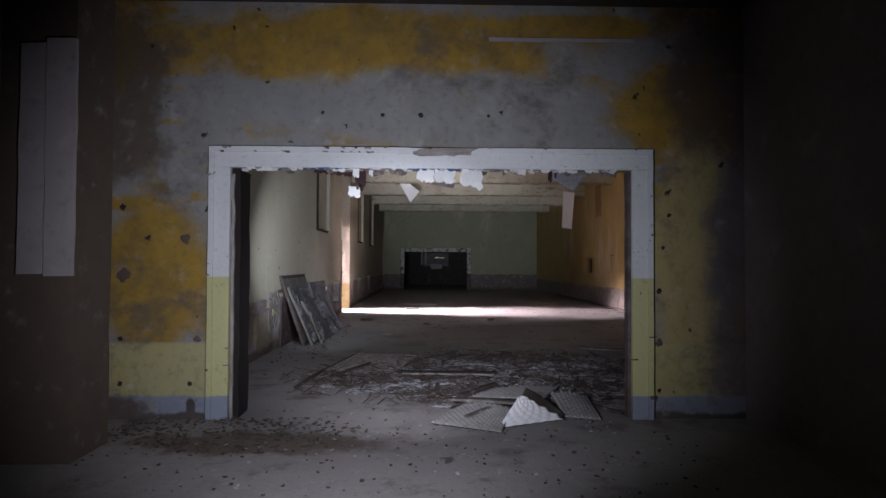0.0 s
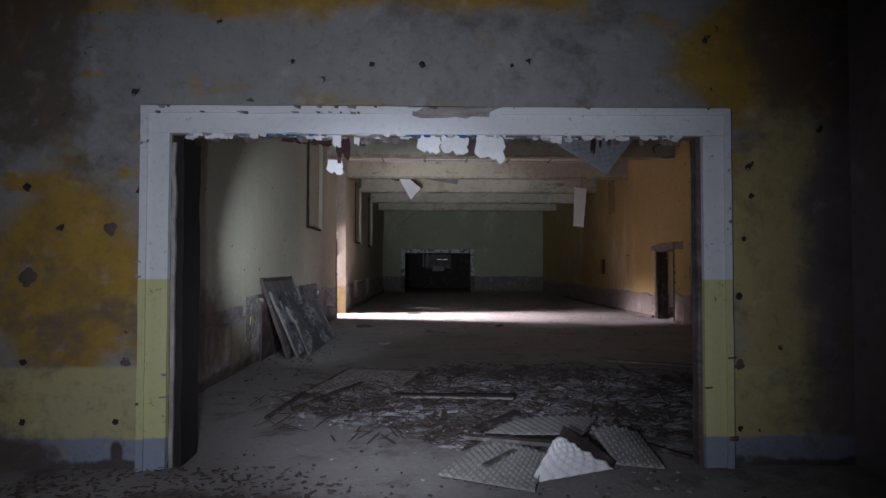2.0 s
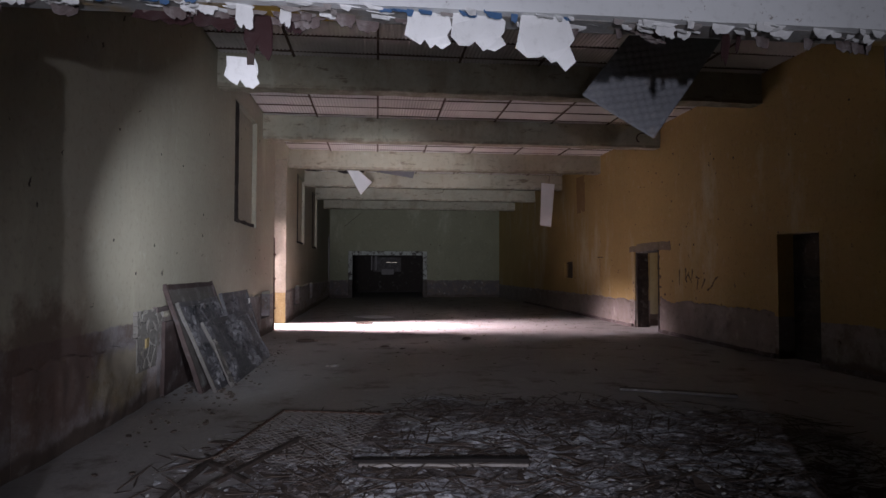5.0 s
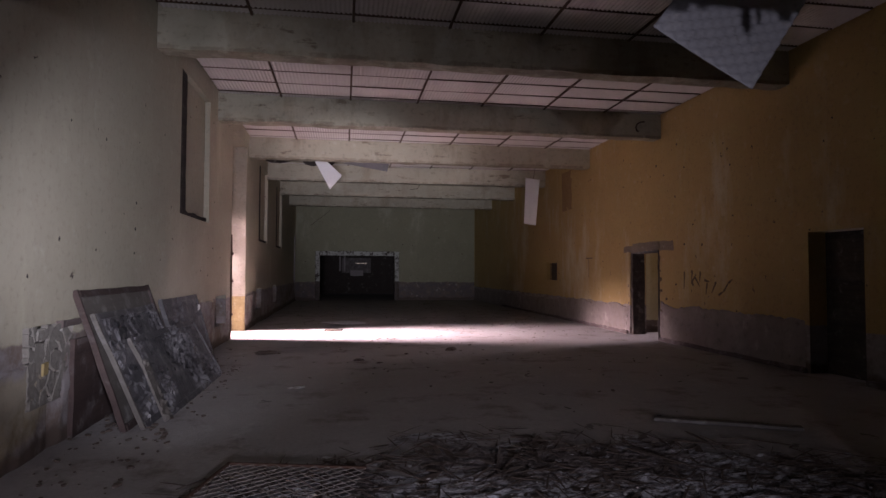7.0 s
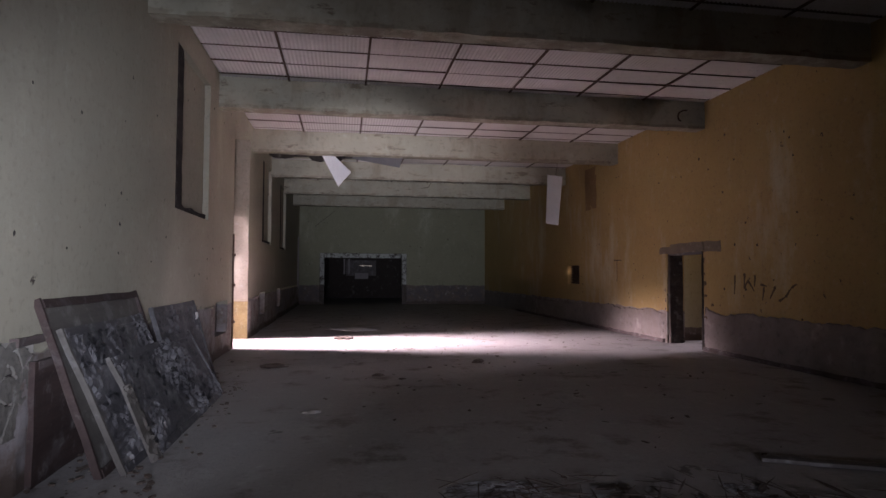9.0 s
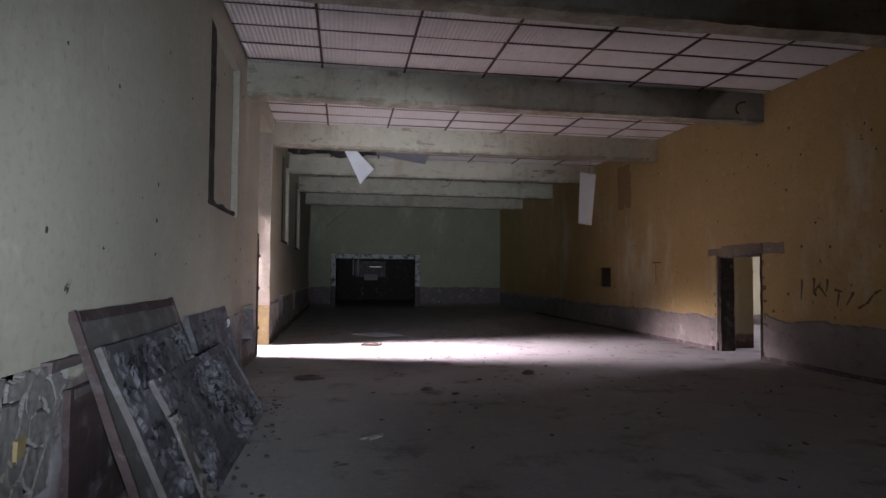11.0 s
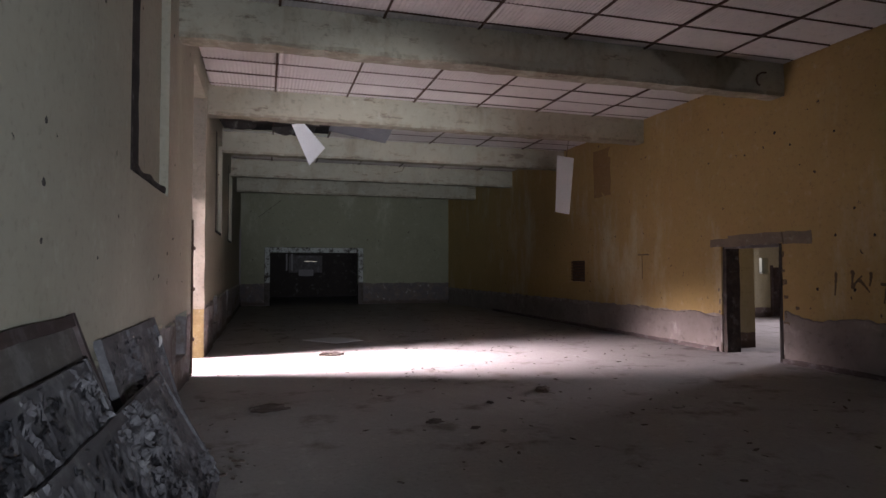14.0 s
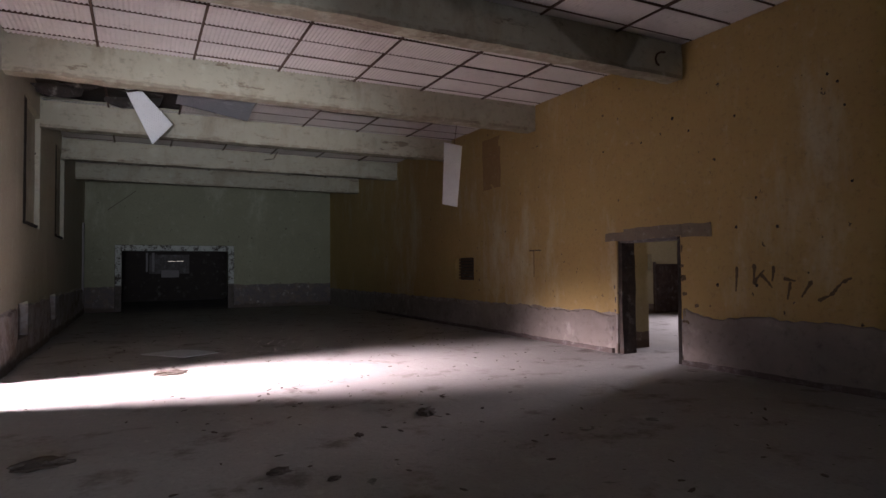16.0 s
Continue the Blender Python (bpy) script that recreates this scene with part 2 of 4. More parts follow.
MAROON = mat_plain("dark red membrane", (0.035, 0.010, 0.010), (0.02, 0.008, 0.008), 6, 0.8, dirt=0.05)
DARKWALL = mat_plain("dark plain plaster", (0.16, 0.13, 0.13), (0.25, 0.22, 0.21), 1.3, 0.9, obj=False)
SIDE = mat_hall_wall("pale side room plaster", (0.52, 0.47, 0.30), (0.16, 0.13, 0.11), 0.32, (0.35, 0.28, 0.15))
FLOOR = mat_floor()
def mat_beam():
    g = Nodes("grey-green painted concrete", 0.85)
    c = g.mix((0.42, 0.385, 0.29), (0.31, 0.285, 0.22), g.noise(1.5, 6, 0.65))
    c = g.mix(c, (0.13, 0.09, 0.06), g.math("MULTIPLY", g.step(g.noise(2.4, 7, 0.75, None, (0.6, 1, 2)), 0.57, 0.66), 0.75))
    c = g.mix(c, (0.24, 0.20, 0.14), g.math("MULTIPLY", g.step(g.noise(1.0, 6, 0.7, None, (1, 1, 0.4), (6, 2, 1)), 0.52, 0.66), 0.6))
    worn = g.math("MULTIPLY", g.below(4.80, 0.012, 0.05, 5), g.step(g.noise(3.2, 6, 0.7, None, None, (2, 4, 6)), 0.42, 0.55))
    c = g.mix(c, (0.15, 0.105, 0.07), g.math("MULTIPLY", worn, 0.45))
    c = speckle(g, c, 0.4, 9)
    return g.done(c, g.noise(10, 8, 0.75), 0.5, 0.012)


BEAM = mat_beam()
CASING = mat_casing()
FARCASING = mat_far_casing()
PANEL = mat_panel()
RUST = mat_plain("rusty brown iron", (0.06, 0.036, 0.026), (0.11, 0.062, 0.04), 9, 0.8, 0.2)
# near-black: the dark of unlit voids and rooms is put into the colour
VOIDSHADE = mat_plain("unlit void dark in the colour", (0.035, 0.028, 0.025), (0.06, 0.048, 0.042), 2, 0.9, obj=False)
DARKWOOD = mat_wood("dark weathered timber", (0.10, 0.085, 0.08), (0.17, 0.15, 0.145))
PALEWOOD = mat_wood("grey split timber", (0.20, 0.18, 0.16), (0.33, 0.30, 0.27))
BOARD = mat_wood("blackened flaking board", (0.05, 0.047, 0.05), (0.10, 0.095, 0.098), 0.55, 0.3)
COAT = mat_plain("flaked blue-black coating", (0.055, 0.056, 0.062), (0.032, 0.032, 0.035), 7, 0.5, dirt=0.12, spec=0.4)
BLACKWOOD = mat_wood("blackened door timber", (0.03, 0.024, 0.02), (0.07, 0.05, 0.04), 0.8, 0.08)
CHAR = mat_wood("charred black timber", (0.018, 0.014, 0.012), (0.04, 0.03, 0.025), 0.85, 0.0)
# black for one real lath and for the shadow strip at the doorway
LATH_AND_SHADE = mat_plain("black lath timber and jamb shade", (0.012, 0.010, 0.009), (0.024, 0.019, 0.017), 5, 0.9, dirt=0.04)
FLAKE = mat_plain("peeled white paint", (0.68, 0.69, 0.68), (0.55, 0.56, 0.54), 6, 0.6, dirt=0.2)
BLUEPAINT = mat_plain("old blue paint", (0.05, 0.13, 0.26), (0.04, 0.09, 0.18), 6, 0.6, dirt=0.2)
RUBBLE = mat_plain("grey plaster chips", (0.46, 0.47, 0.49), (0.26, 0.255, 0.265), 4, 0.9)
TWIG = mat_plain("dark lath and twig", (0.05, 0.038, 0.03), (0.10, 0.075, 0.06), 8, 0.9)
PLASTER = mat_plain("bare rough plaster", (0.30, 0.28, 0.26), (0.17, 0.15, 0.14), 3, 0.95, bump=0.8, obj=False)
PILLAR = mat_plain("off-white distemper", (0.36, 0.33, 0.32), (0.27, 0.24, 0.24), 2, 0.85, obj=False)
BROWN = mat_plain("brown stained plaster", (0.115, 0.082, 0.055), (0.075, 0.058, 0.05), 3, 0.9, bump=0.6, obj=False)
YELLOW = mat_plain("chipped yellow plaster", (0.34, 0.26, 0.11), (0.20, 0.14, 0.07), 6, 0.85, bump=0.6, dirt=0.6, obj=False)
CREAM = mat_plain("stained cream plaster", (0.38, 0.34, 0.28), (0.28, 0.235, 0.18), 4, 0.85, bump=0.5, dirt=0.5, obj=False)
SOIL = mat_plain("earth and weeds", (0.10, 0.10, 0.05), (0.20, 0.17, 0.11), 1, 0.95, obj=False)
SOOT = mat_plain("black paint scrawl", (0.05, 0.036, 0.028), (0.16, 0.11, 0.055), 9, 0.9)
REDWOOD = mat_wood("dark red-brown timber", (0.035, 0.022, 0.02), (0.07, 0.046, 0.04), 0.7, 0.15)
DULLWOOD = mat_wood("dull grey-brown panel", (0.075, 0.066, 0.058), (0.12, 0.108, 0.095), 0.6, 0.3)
LINING = mat_wood("sooty lining timber", (0.06, 0.045, 0.042), (0.12, 0.09, 0.082), 0.85, 0.3)
DIRTY = mat_plain("dirty dimpled plastic", (0.40, 0.40, 0.38), (0.15, 0.13, 0.12), 2.4, 0.6, dirt=0.7)
STAIN = mat_plain("rust-brown bare render", (0.29, 0.185, 0.08), (0.22, 0.13, 0.06), 5, 0.9)


# ---- mesh helpers ----
def mesh_ob(name, bm, material, parent=None, smooth=False):
    bmesh.ops.recalc_face_normals(bm, faces=bm.faces)
    me = bpy.data.meshes.new(name)
    bm.to_mesh(me)
    bm.free()
    for m in material if isinstance(material, (list, tuple)) else [material]:
        me.materials.append(m)
    if smooth:
        me.polygons.foreach_set("use_smooth", [True] * len(me.polygons))
    ob = new(name, me)
    if parent is not None:
        ob.parent = parent
    return ob


def part(name, bm, material, parent, label="", smooth=False):
    return tagged(mesh_ob(name, bm, material, parent, smooth), label)


def thing(name, m, label, category, group=""):
    ob = new(name)
    ob.matrix_world = m
    return tagged(ob, label, category, group)


def add_box(bm, lo, hi, m=None):
    vs = [bm.verts.new((x, y, z)) for x in (lo[0], hi[0]) for y in (lo[1], hi[1]) for z in (lo[2], hi[2])]
    for f in ((0, 1, 3, 2), (4, 6, 7, 5), (0, 4, 5, 1), (2, 3, 7, 6), (0, 2, 6, 4), (1, 5, 7, 3)):
        bm.faces.new([vs[i] for i in f])
    if m is not None:
        for v in vs:
            v.co = m @ v.co
    return vs


def box(lo, hi, bevel=0.0, m=None):
    bm = bmesh.new()
    add_box(bm, lo, hi, m)
    if bevel:
        bmesh.ops.bevel(bm, geom=bm.edges[:], offset=bevel, segments=2, affect="EDGES")
    return bm


def rough_box(lo, hi, step=0.12, amp=0.008, seed=0):
    """A box with worn, uneven faces and edges."""
    bm = box(lo, hi)
    for ax in range(3):
        n = int((hi[ax] - lo[ax]) / step)
        for i in range(1, n):
            p = [0, 0, 0]
            p[ax] = lo[ax] + (hi[ax] - lo[ax]) * i / n
            d = [0, 0, 0]
            d[ax] = 1
            bmesh.ops.bisect_plane(bm, geom=bm.verts[:] + bm.edges[:] + bm.faces[:], plane_co=p, plane_no=d)
    for v in bm.verts:
        q = v.co * 3.1 + Vector((seed * 7.3, seed * 3.1, seed))
        v.co += Vector((noise.noise(q), noise.noise(q + Vector((31, 0, 0))), noise.noise(q + Vector((0, 47, 0))))) * amp
    return bm


def wall_mesh(along, u0, u1, z0, z1, w0, w1, holes):
    """A wall along x or y with real holes (u0, u1, z0, z1) through its thickness w0..w1."""
    us = sorted({u0, u1, *[v for h in holes for v in h[:2]]})
    zs = sorted({z0, z1, *[v for h in holes for v in h[2:]]})
    us = [u for u in us if u0 <= u <= u1]
    zs = [z for z in zs if z0 <= z <= z1]

    def full(i, j):
        if not (0 <= i < len(us) - 1 and 0 <= j < len(zs) - 1):
            return False
        cu, cz = (us[i] + us[i + 1]) / 2, (zs[j] + zs[j + 1]) / 2
        return not any(h[0] < cu < h[1] and h[2] < cz < h[3] for h in holes)

    bm = bmesh.new()
    made = {}

    def vert(i, j, w):
        if (i, j, w) not in made:
            made[i, j, w] = bm.verts.new((us[i], w, zs[j]) if along == "x" else (w, us[i], zs[j]))
        return made[i, j, w]

    for i in range(len(us) - 1):
        for j in range(len(zs) - 1):
            if not full(i, j):
                continue
            for w in (w0, w1):
                bm.faces.new([vert(i, j, w), vert(i + 1, j, w), vert(i + 1, j + 1, w), vert(i, j + 1, w)])
            for di, dj, a, b in ((-1, 0, (i, j), (i, j + 1)), (1, 0, (i + 1, j), (i + 1, j + 1)), (0, -1, (i, j), (i + 1, j)), (0, 1, (i, j + 1), (i + 1, j + 1))):
                if not full(i + di, j + dj):
                    bm.faces.new([vert(*a, w0), vert(*b, w0), vert(*b, w1), vert(*a, w1)])
    return bm


def setting(name, bm, material, label, category="wall"):
    return tagged(mesh_ob(name, bm, material), label, category, kind="structure")


# ---- plan ----
CEIL, BEAM_Z = 5.30, 4.74
BEAMS = (10.4, 14.55, 18.7, 22.85, 26.95, 31.05, 35.15)
A_W, A_E, A_CEIL = -3.55, 3.40, 4.45
WINDOWS = ((15.9, 18.0), (24.95, 27.05), (29.7, 31.8))

setting("ground", box((-300, -300, -0.4), (300, 300, -0.16)), SOIL, "bare earth outside the building", "ground")
bm = bmesh.new()
add_box(bm, (-4.2, -5.2, -0.15), (4.0, 6.45, 0.0))
add_box(bm, (-4.2, 6.45, -0.15), (7.4, 48.4, 0.0))
add_box(bm, (7.4, 12.0, -0.15), (17.3, 27.6, 0.0))
setting("floor", bm, FLOOR, "dusty stained concrete floor with rubbish", "floor")

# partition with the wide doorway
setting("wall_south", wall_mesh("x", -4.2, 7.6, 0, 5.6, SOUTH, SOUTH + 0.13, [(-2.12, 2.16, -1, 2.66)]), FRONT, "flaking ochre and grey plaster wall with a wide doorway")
setting("wall_south_back", wall_mesh("x", -3.66, 7.4, 0, 5.6, SOUTH + 0.13, HALL_S, [(-2.12, 2.50, -1, 2.92)]), HALL_W, "hall side of the doorway wall, set back round the opening")
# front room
setting("wall_front_west", wall_mesh("y", -5.2, SOUTH, 0, 5.0, A_W - 0.4, A_W, []), DARKWALL, "dark plaster side wall")
setting("wall_front_east", wall_mesh("y", -5.2, SOUTH, 0, 5.0, A_E, A_E + 0.4, []), DARKWALL, "dark plaster side wall")
setting("wall_front_south", wall_mesh("x", A_W, A_E, 0, 5.0, -5.2, -4.8, []), DARKWALL, "dark plaster end wall")
setting("ceiling_front", box((A_W, -4.8, A_CEIL), (A_E, SOUTH, A_CEIL + 0.3)), VOIDSHADE, "near-black ceiling of the front room", "ceiling")
# hall
W_HOLES = [(20.42, 22.5, -1, 4.95)] + [(a, b, 2.53, 4.92) for a, b in WINDOWS] + [(18.75, 19.9, 0.42, 1.07), (24.6, 25.7, 0.42, 1.07), (28.9, 30.0, 0.42, 1.07)]
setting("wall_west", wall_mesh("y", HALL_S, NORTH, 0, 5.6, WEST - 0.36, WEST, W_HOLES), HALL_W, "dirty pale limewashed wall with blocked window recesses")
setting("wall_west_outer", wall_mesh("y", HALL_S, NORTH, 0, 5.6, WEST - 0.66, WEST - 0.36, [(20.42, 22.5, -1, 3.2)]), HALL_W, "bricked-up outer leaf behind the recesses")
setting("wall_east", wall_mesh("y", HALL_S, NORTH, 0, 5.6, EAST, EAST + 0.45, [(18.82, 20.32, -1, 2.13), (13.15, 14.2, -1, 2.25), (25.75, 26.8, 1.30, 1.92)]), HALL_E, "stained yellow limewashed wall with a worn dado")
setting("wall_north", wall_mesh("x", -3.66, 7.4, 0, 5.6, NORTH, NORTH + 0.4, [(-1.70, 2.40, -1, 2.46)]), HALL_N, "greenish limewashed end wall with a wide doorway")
# room past the end wall, window shuttered; back wall coloured as if unlit
setting("wall_end_room", wall_mesh("x", -3.66, 7.4, 0, 4.0, 48.0, 48.3, [(-0.4, 1.3, 1.55, 2.45)]), VOIDSHADE, "end room wall with a slatted window, unlit dark in its colour")
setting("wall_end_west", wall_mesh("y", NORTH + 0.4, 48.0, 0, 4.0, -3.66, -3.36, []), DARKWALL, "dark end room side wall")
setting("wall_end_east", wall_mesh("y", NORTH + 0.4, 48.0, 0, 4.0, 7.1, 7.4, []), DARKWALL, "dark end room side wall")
setting("ceiling_end", box((-3.66, NORTH + 0.4, 4.0), (7.4, 48.3, 4.2)), VOIDSHADE, "dark ceiling of the end room", "ceiling")
# side room past the east door
setting("wall_side_stub", box((7.4, 20.72, 0), (8.15, 21.0, 3.4)), SIDE, "pale yellow wall end beside the doorway")
setting("wall_side_north", wall_mesh("x", 7.4, 17.2, 0, 3.4, 27.2, 27.5, [(14.55, 14.95, 1.5, 2.05)]), SIDE, "worn wall of the side room")
setting("wall_side_south", wall_mesh("x", 7.4, 17.2, 0, 3.4, 12.0, 12.3, []), SIDE, "worn wall of the side room")
setting("wall_side_east", wall_mesh("y", 12.3, 27.2, 0, 3.4, 16.9, 17.2, [(21.7, 24.3, 1.0, 2.9)]), SIDE, "worn wall of the side room with a window opening")
setting("ceiling_side", box((7.4, 12.0, 3.4), (17.2, 27.5, 3.6)), VOIDSHADE, "dark ceiling of the side room", "ceiling")
# unseen wall added outside the west door; its hole shapes the sun patch
setting("sun_mask_wall", wall_mesh("x", -9.0, -3.66, -0.16, 5.6, 19.3, 19.6, [(-4.15, -3.74, 2.9, 3.65)]), DARKWALL, "unseen wall added to shape the sun patch on the jamb")


# ---- ceiling of the hall: void, iron bars, dimpled panels, in one mesh ----
def build_ceiling():
    verts, faces, mats = [], [], []

    def quad_box(lo, hi, mi):
        b = len(verts)
        verts.extend((x, y, z) for x in (lo[0], hi[0]) for y in (lo[1], hi[1]) for z in (lo[2], hi[2]))
        for f in ((0, 1, 3, 2), (4, 6, 7, 5), (0, 4, 5, 1), (2, 3, 7, 6), (0, 2, 6, 4), (1, 5, 7, 3)):
            faces.append(tuple(b + i for i in f))
            mats.append(mi)

    quad_box((WEST, HALL_S, CEIL + 0.24), (EAST, NORTH, CEIL + 0.5), 0)
    xs = [WEST + 0.02] + [-1.72 + 1.45 * k for k in range(6)] + [EAST - 0.02]
    starts = [HALL_S] + [b + 0.32 for b in BEAMS]
    ends = list(BEAMS) + [NORTH]
    rng = random.Random(4)
    for ya, yb in zip(starts, ends):
        for x in xs[1:-1]:
            quad_box((x - 0.018, ya, CEIL - 0.012), (x + 0.018, yb, CEIL + 0.03), 1)
        rows = [ya]
        while rows[-1] + 0.72 < yb - 0.1:
            rows.append(rows[-1] + 0.72)
        rows.append(yb)
        fine = 10 < ya < 27
        for y in rows[1:-1]:
            for i in range(len(xs) - 1):
                if not (23 < y < 26.8 and i in (0, 1, 2)):
                    quad_box((xs[i] + 0.02, y - 0.009, CEIL - 0.002 + rng.uniform(-0.003, 0.003)), (xs[i + 1] - 0.02, y + 0.009, CEIL + 0.03), 1)
        for i in range(len(xs) - 1):
            for j in range(len(rows) - 1):
                x0, x1, y0, y1 = xs[i] + 0.02, xs[i + 1] - 0.02, rows[j] + 0.018, rows[j + 1] - 0.018
                if (23 < y0 < 26.4 and i in (0, 1)) or (23 < y0 < 24.5 and i == 2) or (8.2 < y0 < 9.6 and i == 3):
                    continue
                nx = max(2, round((x1 - x0) / 0.066)) * (4 if fine else 3)
                ny = max(2, round((y1 - y0) / 0.12)) * 3 if fine else 2
                tilt, drop = rng.uniform(-0.012, 0.012), rng.uniform(-0.008, 0.008)
                b = len(verts)
                for q in range(ny + 1):
                    for p in range(nx + 1):
                        u, v = p / nx, q / ny
                        x, y = x0 + (x1 - x0) * u, y0 + (y1 - y0) * v
                        wave = 0.010 * math.sin(x * 2 * math.pi / 0.066) * (1 + 0.35 * math.sin(y * 2 * math.pi / 0.12))
                        verts.append((x, y, CEIL + 0.01 + wave + tilt * (u - 0.5) + drop))
                for q in range(ny):
                    for p in range(nx):
                        k = b + q * (nx + 1) + p
                        faces.append((k, k + nx + 1, k + nx + 2, k + 1))
                        mats.append(2)
    me = bpy.data.meshes.new("ceiling")
    me.from_pydata(verts, [], faces)
    for m in (VOIDSHADE, RUST, PANEL):
        me.materials.append(m)
    me.polygons.foreach_set("material_index", mats)
    me.polygons.foreach_set("use_smooth", [m == 2 for m in mats])
    me.update()
    tagged(new("ceiling", me), "ceiling of dusty dimpled panels between rusty bars", "ceiling", kind="structure")


build_ceiling()
for i, y in enumerate(BEAMS):
    bm = rough_box((WEST - 0.01, y, BEAM_Z), (EAST + 0.01, y + 0.32, CEIL + 0.1), 0.16, 0.022, i)
    tagged(mesh_ob("ceiling_beam", bm, BEAM), "grey-green painted concrete beam with chipped edges under the ceiling", "beam", "beams across the hall", "structure")


# ---- doorway casings ----
def casing(name, x0, x1, top, y, w, depth, label, broken, paint=CASING):
    ob = thing(name, pose(0, y, 0), label, "door frame")
    ob["kind"] = "structure"
    for nm, a, b in (("jamb", x0 - w, x0), ("jamb", x1, x1 + w)):
        bm = rough_box((a, -depth, 0), (b, 0, top), 0.1, 0.004, a)
        part(nm, bm, paint, ob)
        e = a if a < 0 else b
        s = 1 if a < 0 else -1
        part("moulding", rough_box((min(e, e + s * 0.055), -depth - 0.022, 0), (max(e, e + s * 0.055), -depth - 0.002, top + w - 0.06), 0.1, 0.003, 5), paint, ob)
    part("head", rough_box((x0 - w, -depth, top + 0.002), (x1 + w, 0, top + w), 0.09, 0.005, 3), paint, ob)
    part("crack", rough_box((x0 - w, -0.012, top + w + 0.002), (x1 + w, 0.0, top + w + 0.014), 0.09, 0.006, 4), CHAR, ob, "dark gap over the head")
    for a, b in ((x0 - w - 0.013, x0 - w - 0.001), (x1 + w + 0.001, x1 + w + 0.013)):
        part("crack", rough_box((a, -0.012, 0), (b, 0.0, top + w), 0.07, 0.008, a), CHAR, ob, "dark gap beside the jamb")
    for a, b in broken:
        part("moulding", rough_box((a, -depth - 0.022, top + w - 0.058), (b, -depth - 0.002, top + w), 0.09, 0.003, 8), paint, ob)
    return ob


front_casing = casing("doorway_casing", -2.12, 2.16, 2.66, SOUTH - 0.002, 0.22, 0.045, "chipped white and yellow painted casing round the wide doorway", [(-2.34, -0.22), (0.53, 2.38)])
casing("doorway_casing", -1.70, 2.40, 2.46, NORTH - 0.002, 0.23, 0.045, "chipped pale casing round the far doorway", [(-1.93, 2.63)], FARCASING)


def ragged(rng, w, h, n=9):
    """The outline of a torn scrap, hanging from its top edge."""
    pts = [(-w / 2, 0), (w / 2, 0)]
    lean, deep = rng.uniform(-0.3, 0.3), rng.uniform(3, 9)
    for i in range(n):
        u = 0.5 - (i + 0.5) / n
        pts.append((u * w * rng.uniform(0.9, 1.15) + rng.uniform(-0.05, 0.05) * w, -h * max(0.3, 1 - min(1.0, abs(2 * u + lean)) ** deep) * rng.uniform(0.8, 1.06) - 0.004))
    return pts


def scrap(rng, w, h, curl, torn=False):
    bm = bmesh.new()
    pts = ragged(rng, w, h)
    if torn:
        pts = [(-0.42 * w, 0), (0.36 * w, 0)] + [(x * w * rng.uniform(0.92, 1.08), -z * h * rng.uniform(0.93, 1.07)) for x, z in ((0.47, 0.2), (0.5, 0.42), (0.43, 0.56), (0.46, 0.78), (0.3, 0.98), (0.17, 0.86), (0.08, 0.92), (-0.06, 0.72), (-0.15, 0.85), (-0.34, 0.8), (-0.5, 0.62), (-0.42, 0.3))]
    f = [bm.verts.new((x, curl * (z / h) ** 2 + 0.01 * math.sin(x * 30), z)) for x, z in pts]
    g = [bm.verts.new((v.co.x, v.co.y + 0.003, v.co.z)) for v in f]
    bm.faces.new(f)
    bm.faces.new(g[::-1])
    for i in range(len(f)):
        j = (i + 1) % len(f)
        bm.faces.new([f[i], f[j], g[j], g[i]])
    return bm


rng = random.Random(11)
for x, w, h in ((-0.06, 0.20, 0.17), (0.15, 0.24, 0.19), (0.44, 0.25, 0.25), (-0.80, 0.07, 0.12), (-0.64, 0.05, 0.10), (0.98, 0.10, 0.08), (-1.98, 0.08, 0.06)):
    part("paint_flake", scrap(rng, w, h, rng.uniform(-0.05, 0.03), True), FLAKE, front_casing, "curling white paint flake").location = (x, rng.uniform(-0.03, 0.03), 2.672)
for i in range(120):
    x = rng.uniform(-1.95, 2.0)
    f = scrap(rng, rng.uniform(0.02, 0.13), rng.uniform(0.008, 0.04), rng.uniform(-0.03, 0.03))
    part("paint_flake", f, FLAKE if rng.random() < 0.75 else PLASTER, front_casing).location = (x, rng.uniform(-0.05, 0.06), 2.668)
for i in range(46):
    f = scrap(rng, rng.uniform(0.03, 0.16), rng.uniform(0.015, 0.07), rng.uniform(-0.02, 0.02))
    part("splinter", f, LINING, front_casing, "dark splinter under the head").location = (rng.uniform(-2.0, 2.05), rng.uniform(0.05, 0.115), 2.672)
for i in range(34):
    f = scrap(rng, rng.uniform(0.02, 0.09), rng.uniform(0.008, 0.022), 0.0)
    z, x = ((2.88, rng.uniform(-2.3, 2.3)), (2.835, rng.uniform(-2.3, -0.3)), (rng.uniform(0.2, 2.8), rng.choice((-2.33, -2.13, 2.17, 2.37))))[i % 3]
    part("chip", f, LINING if i % 2 else PLASTER, front_casing, "chipped bare spot").location = (x, -0.071, z)
for i in range(16):
    f = scrap(rng, rng.uniform(0.03, 0.09), rng.uniform(0.015, 0.035), rng.uniform(-0.02, 0.02))
    part("paint_flake", f, BLUEPAINT, front_casing, "old blue paint flake").location = (rng.choice((rng.uniform(-1.6, -0.9), rng.uniform(-0.3, 1.1))), rng.uniform(-0.04, 0.0), 2.668)
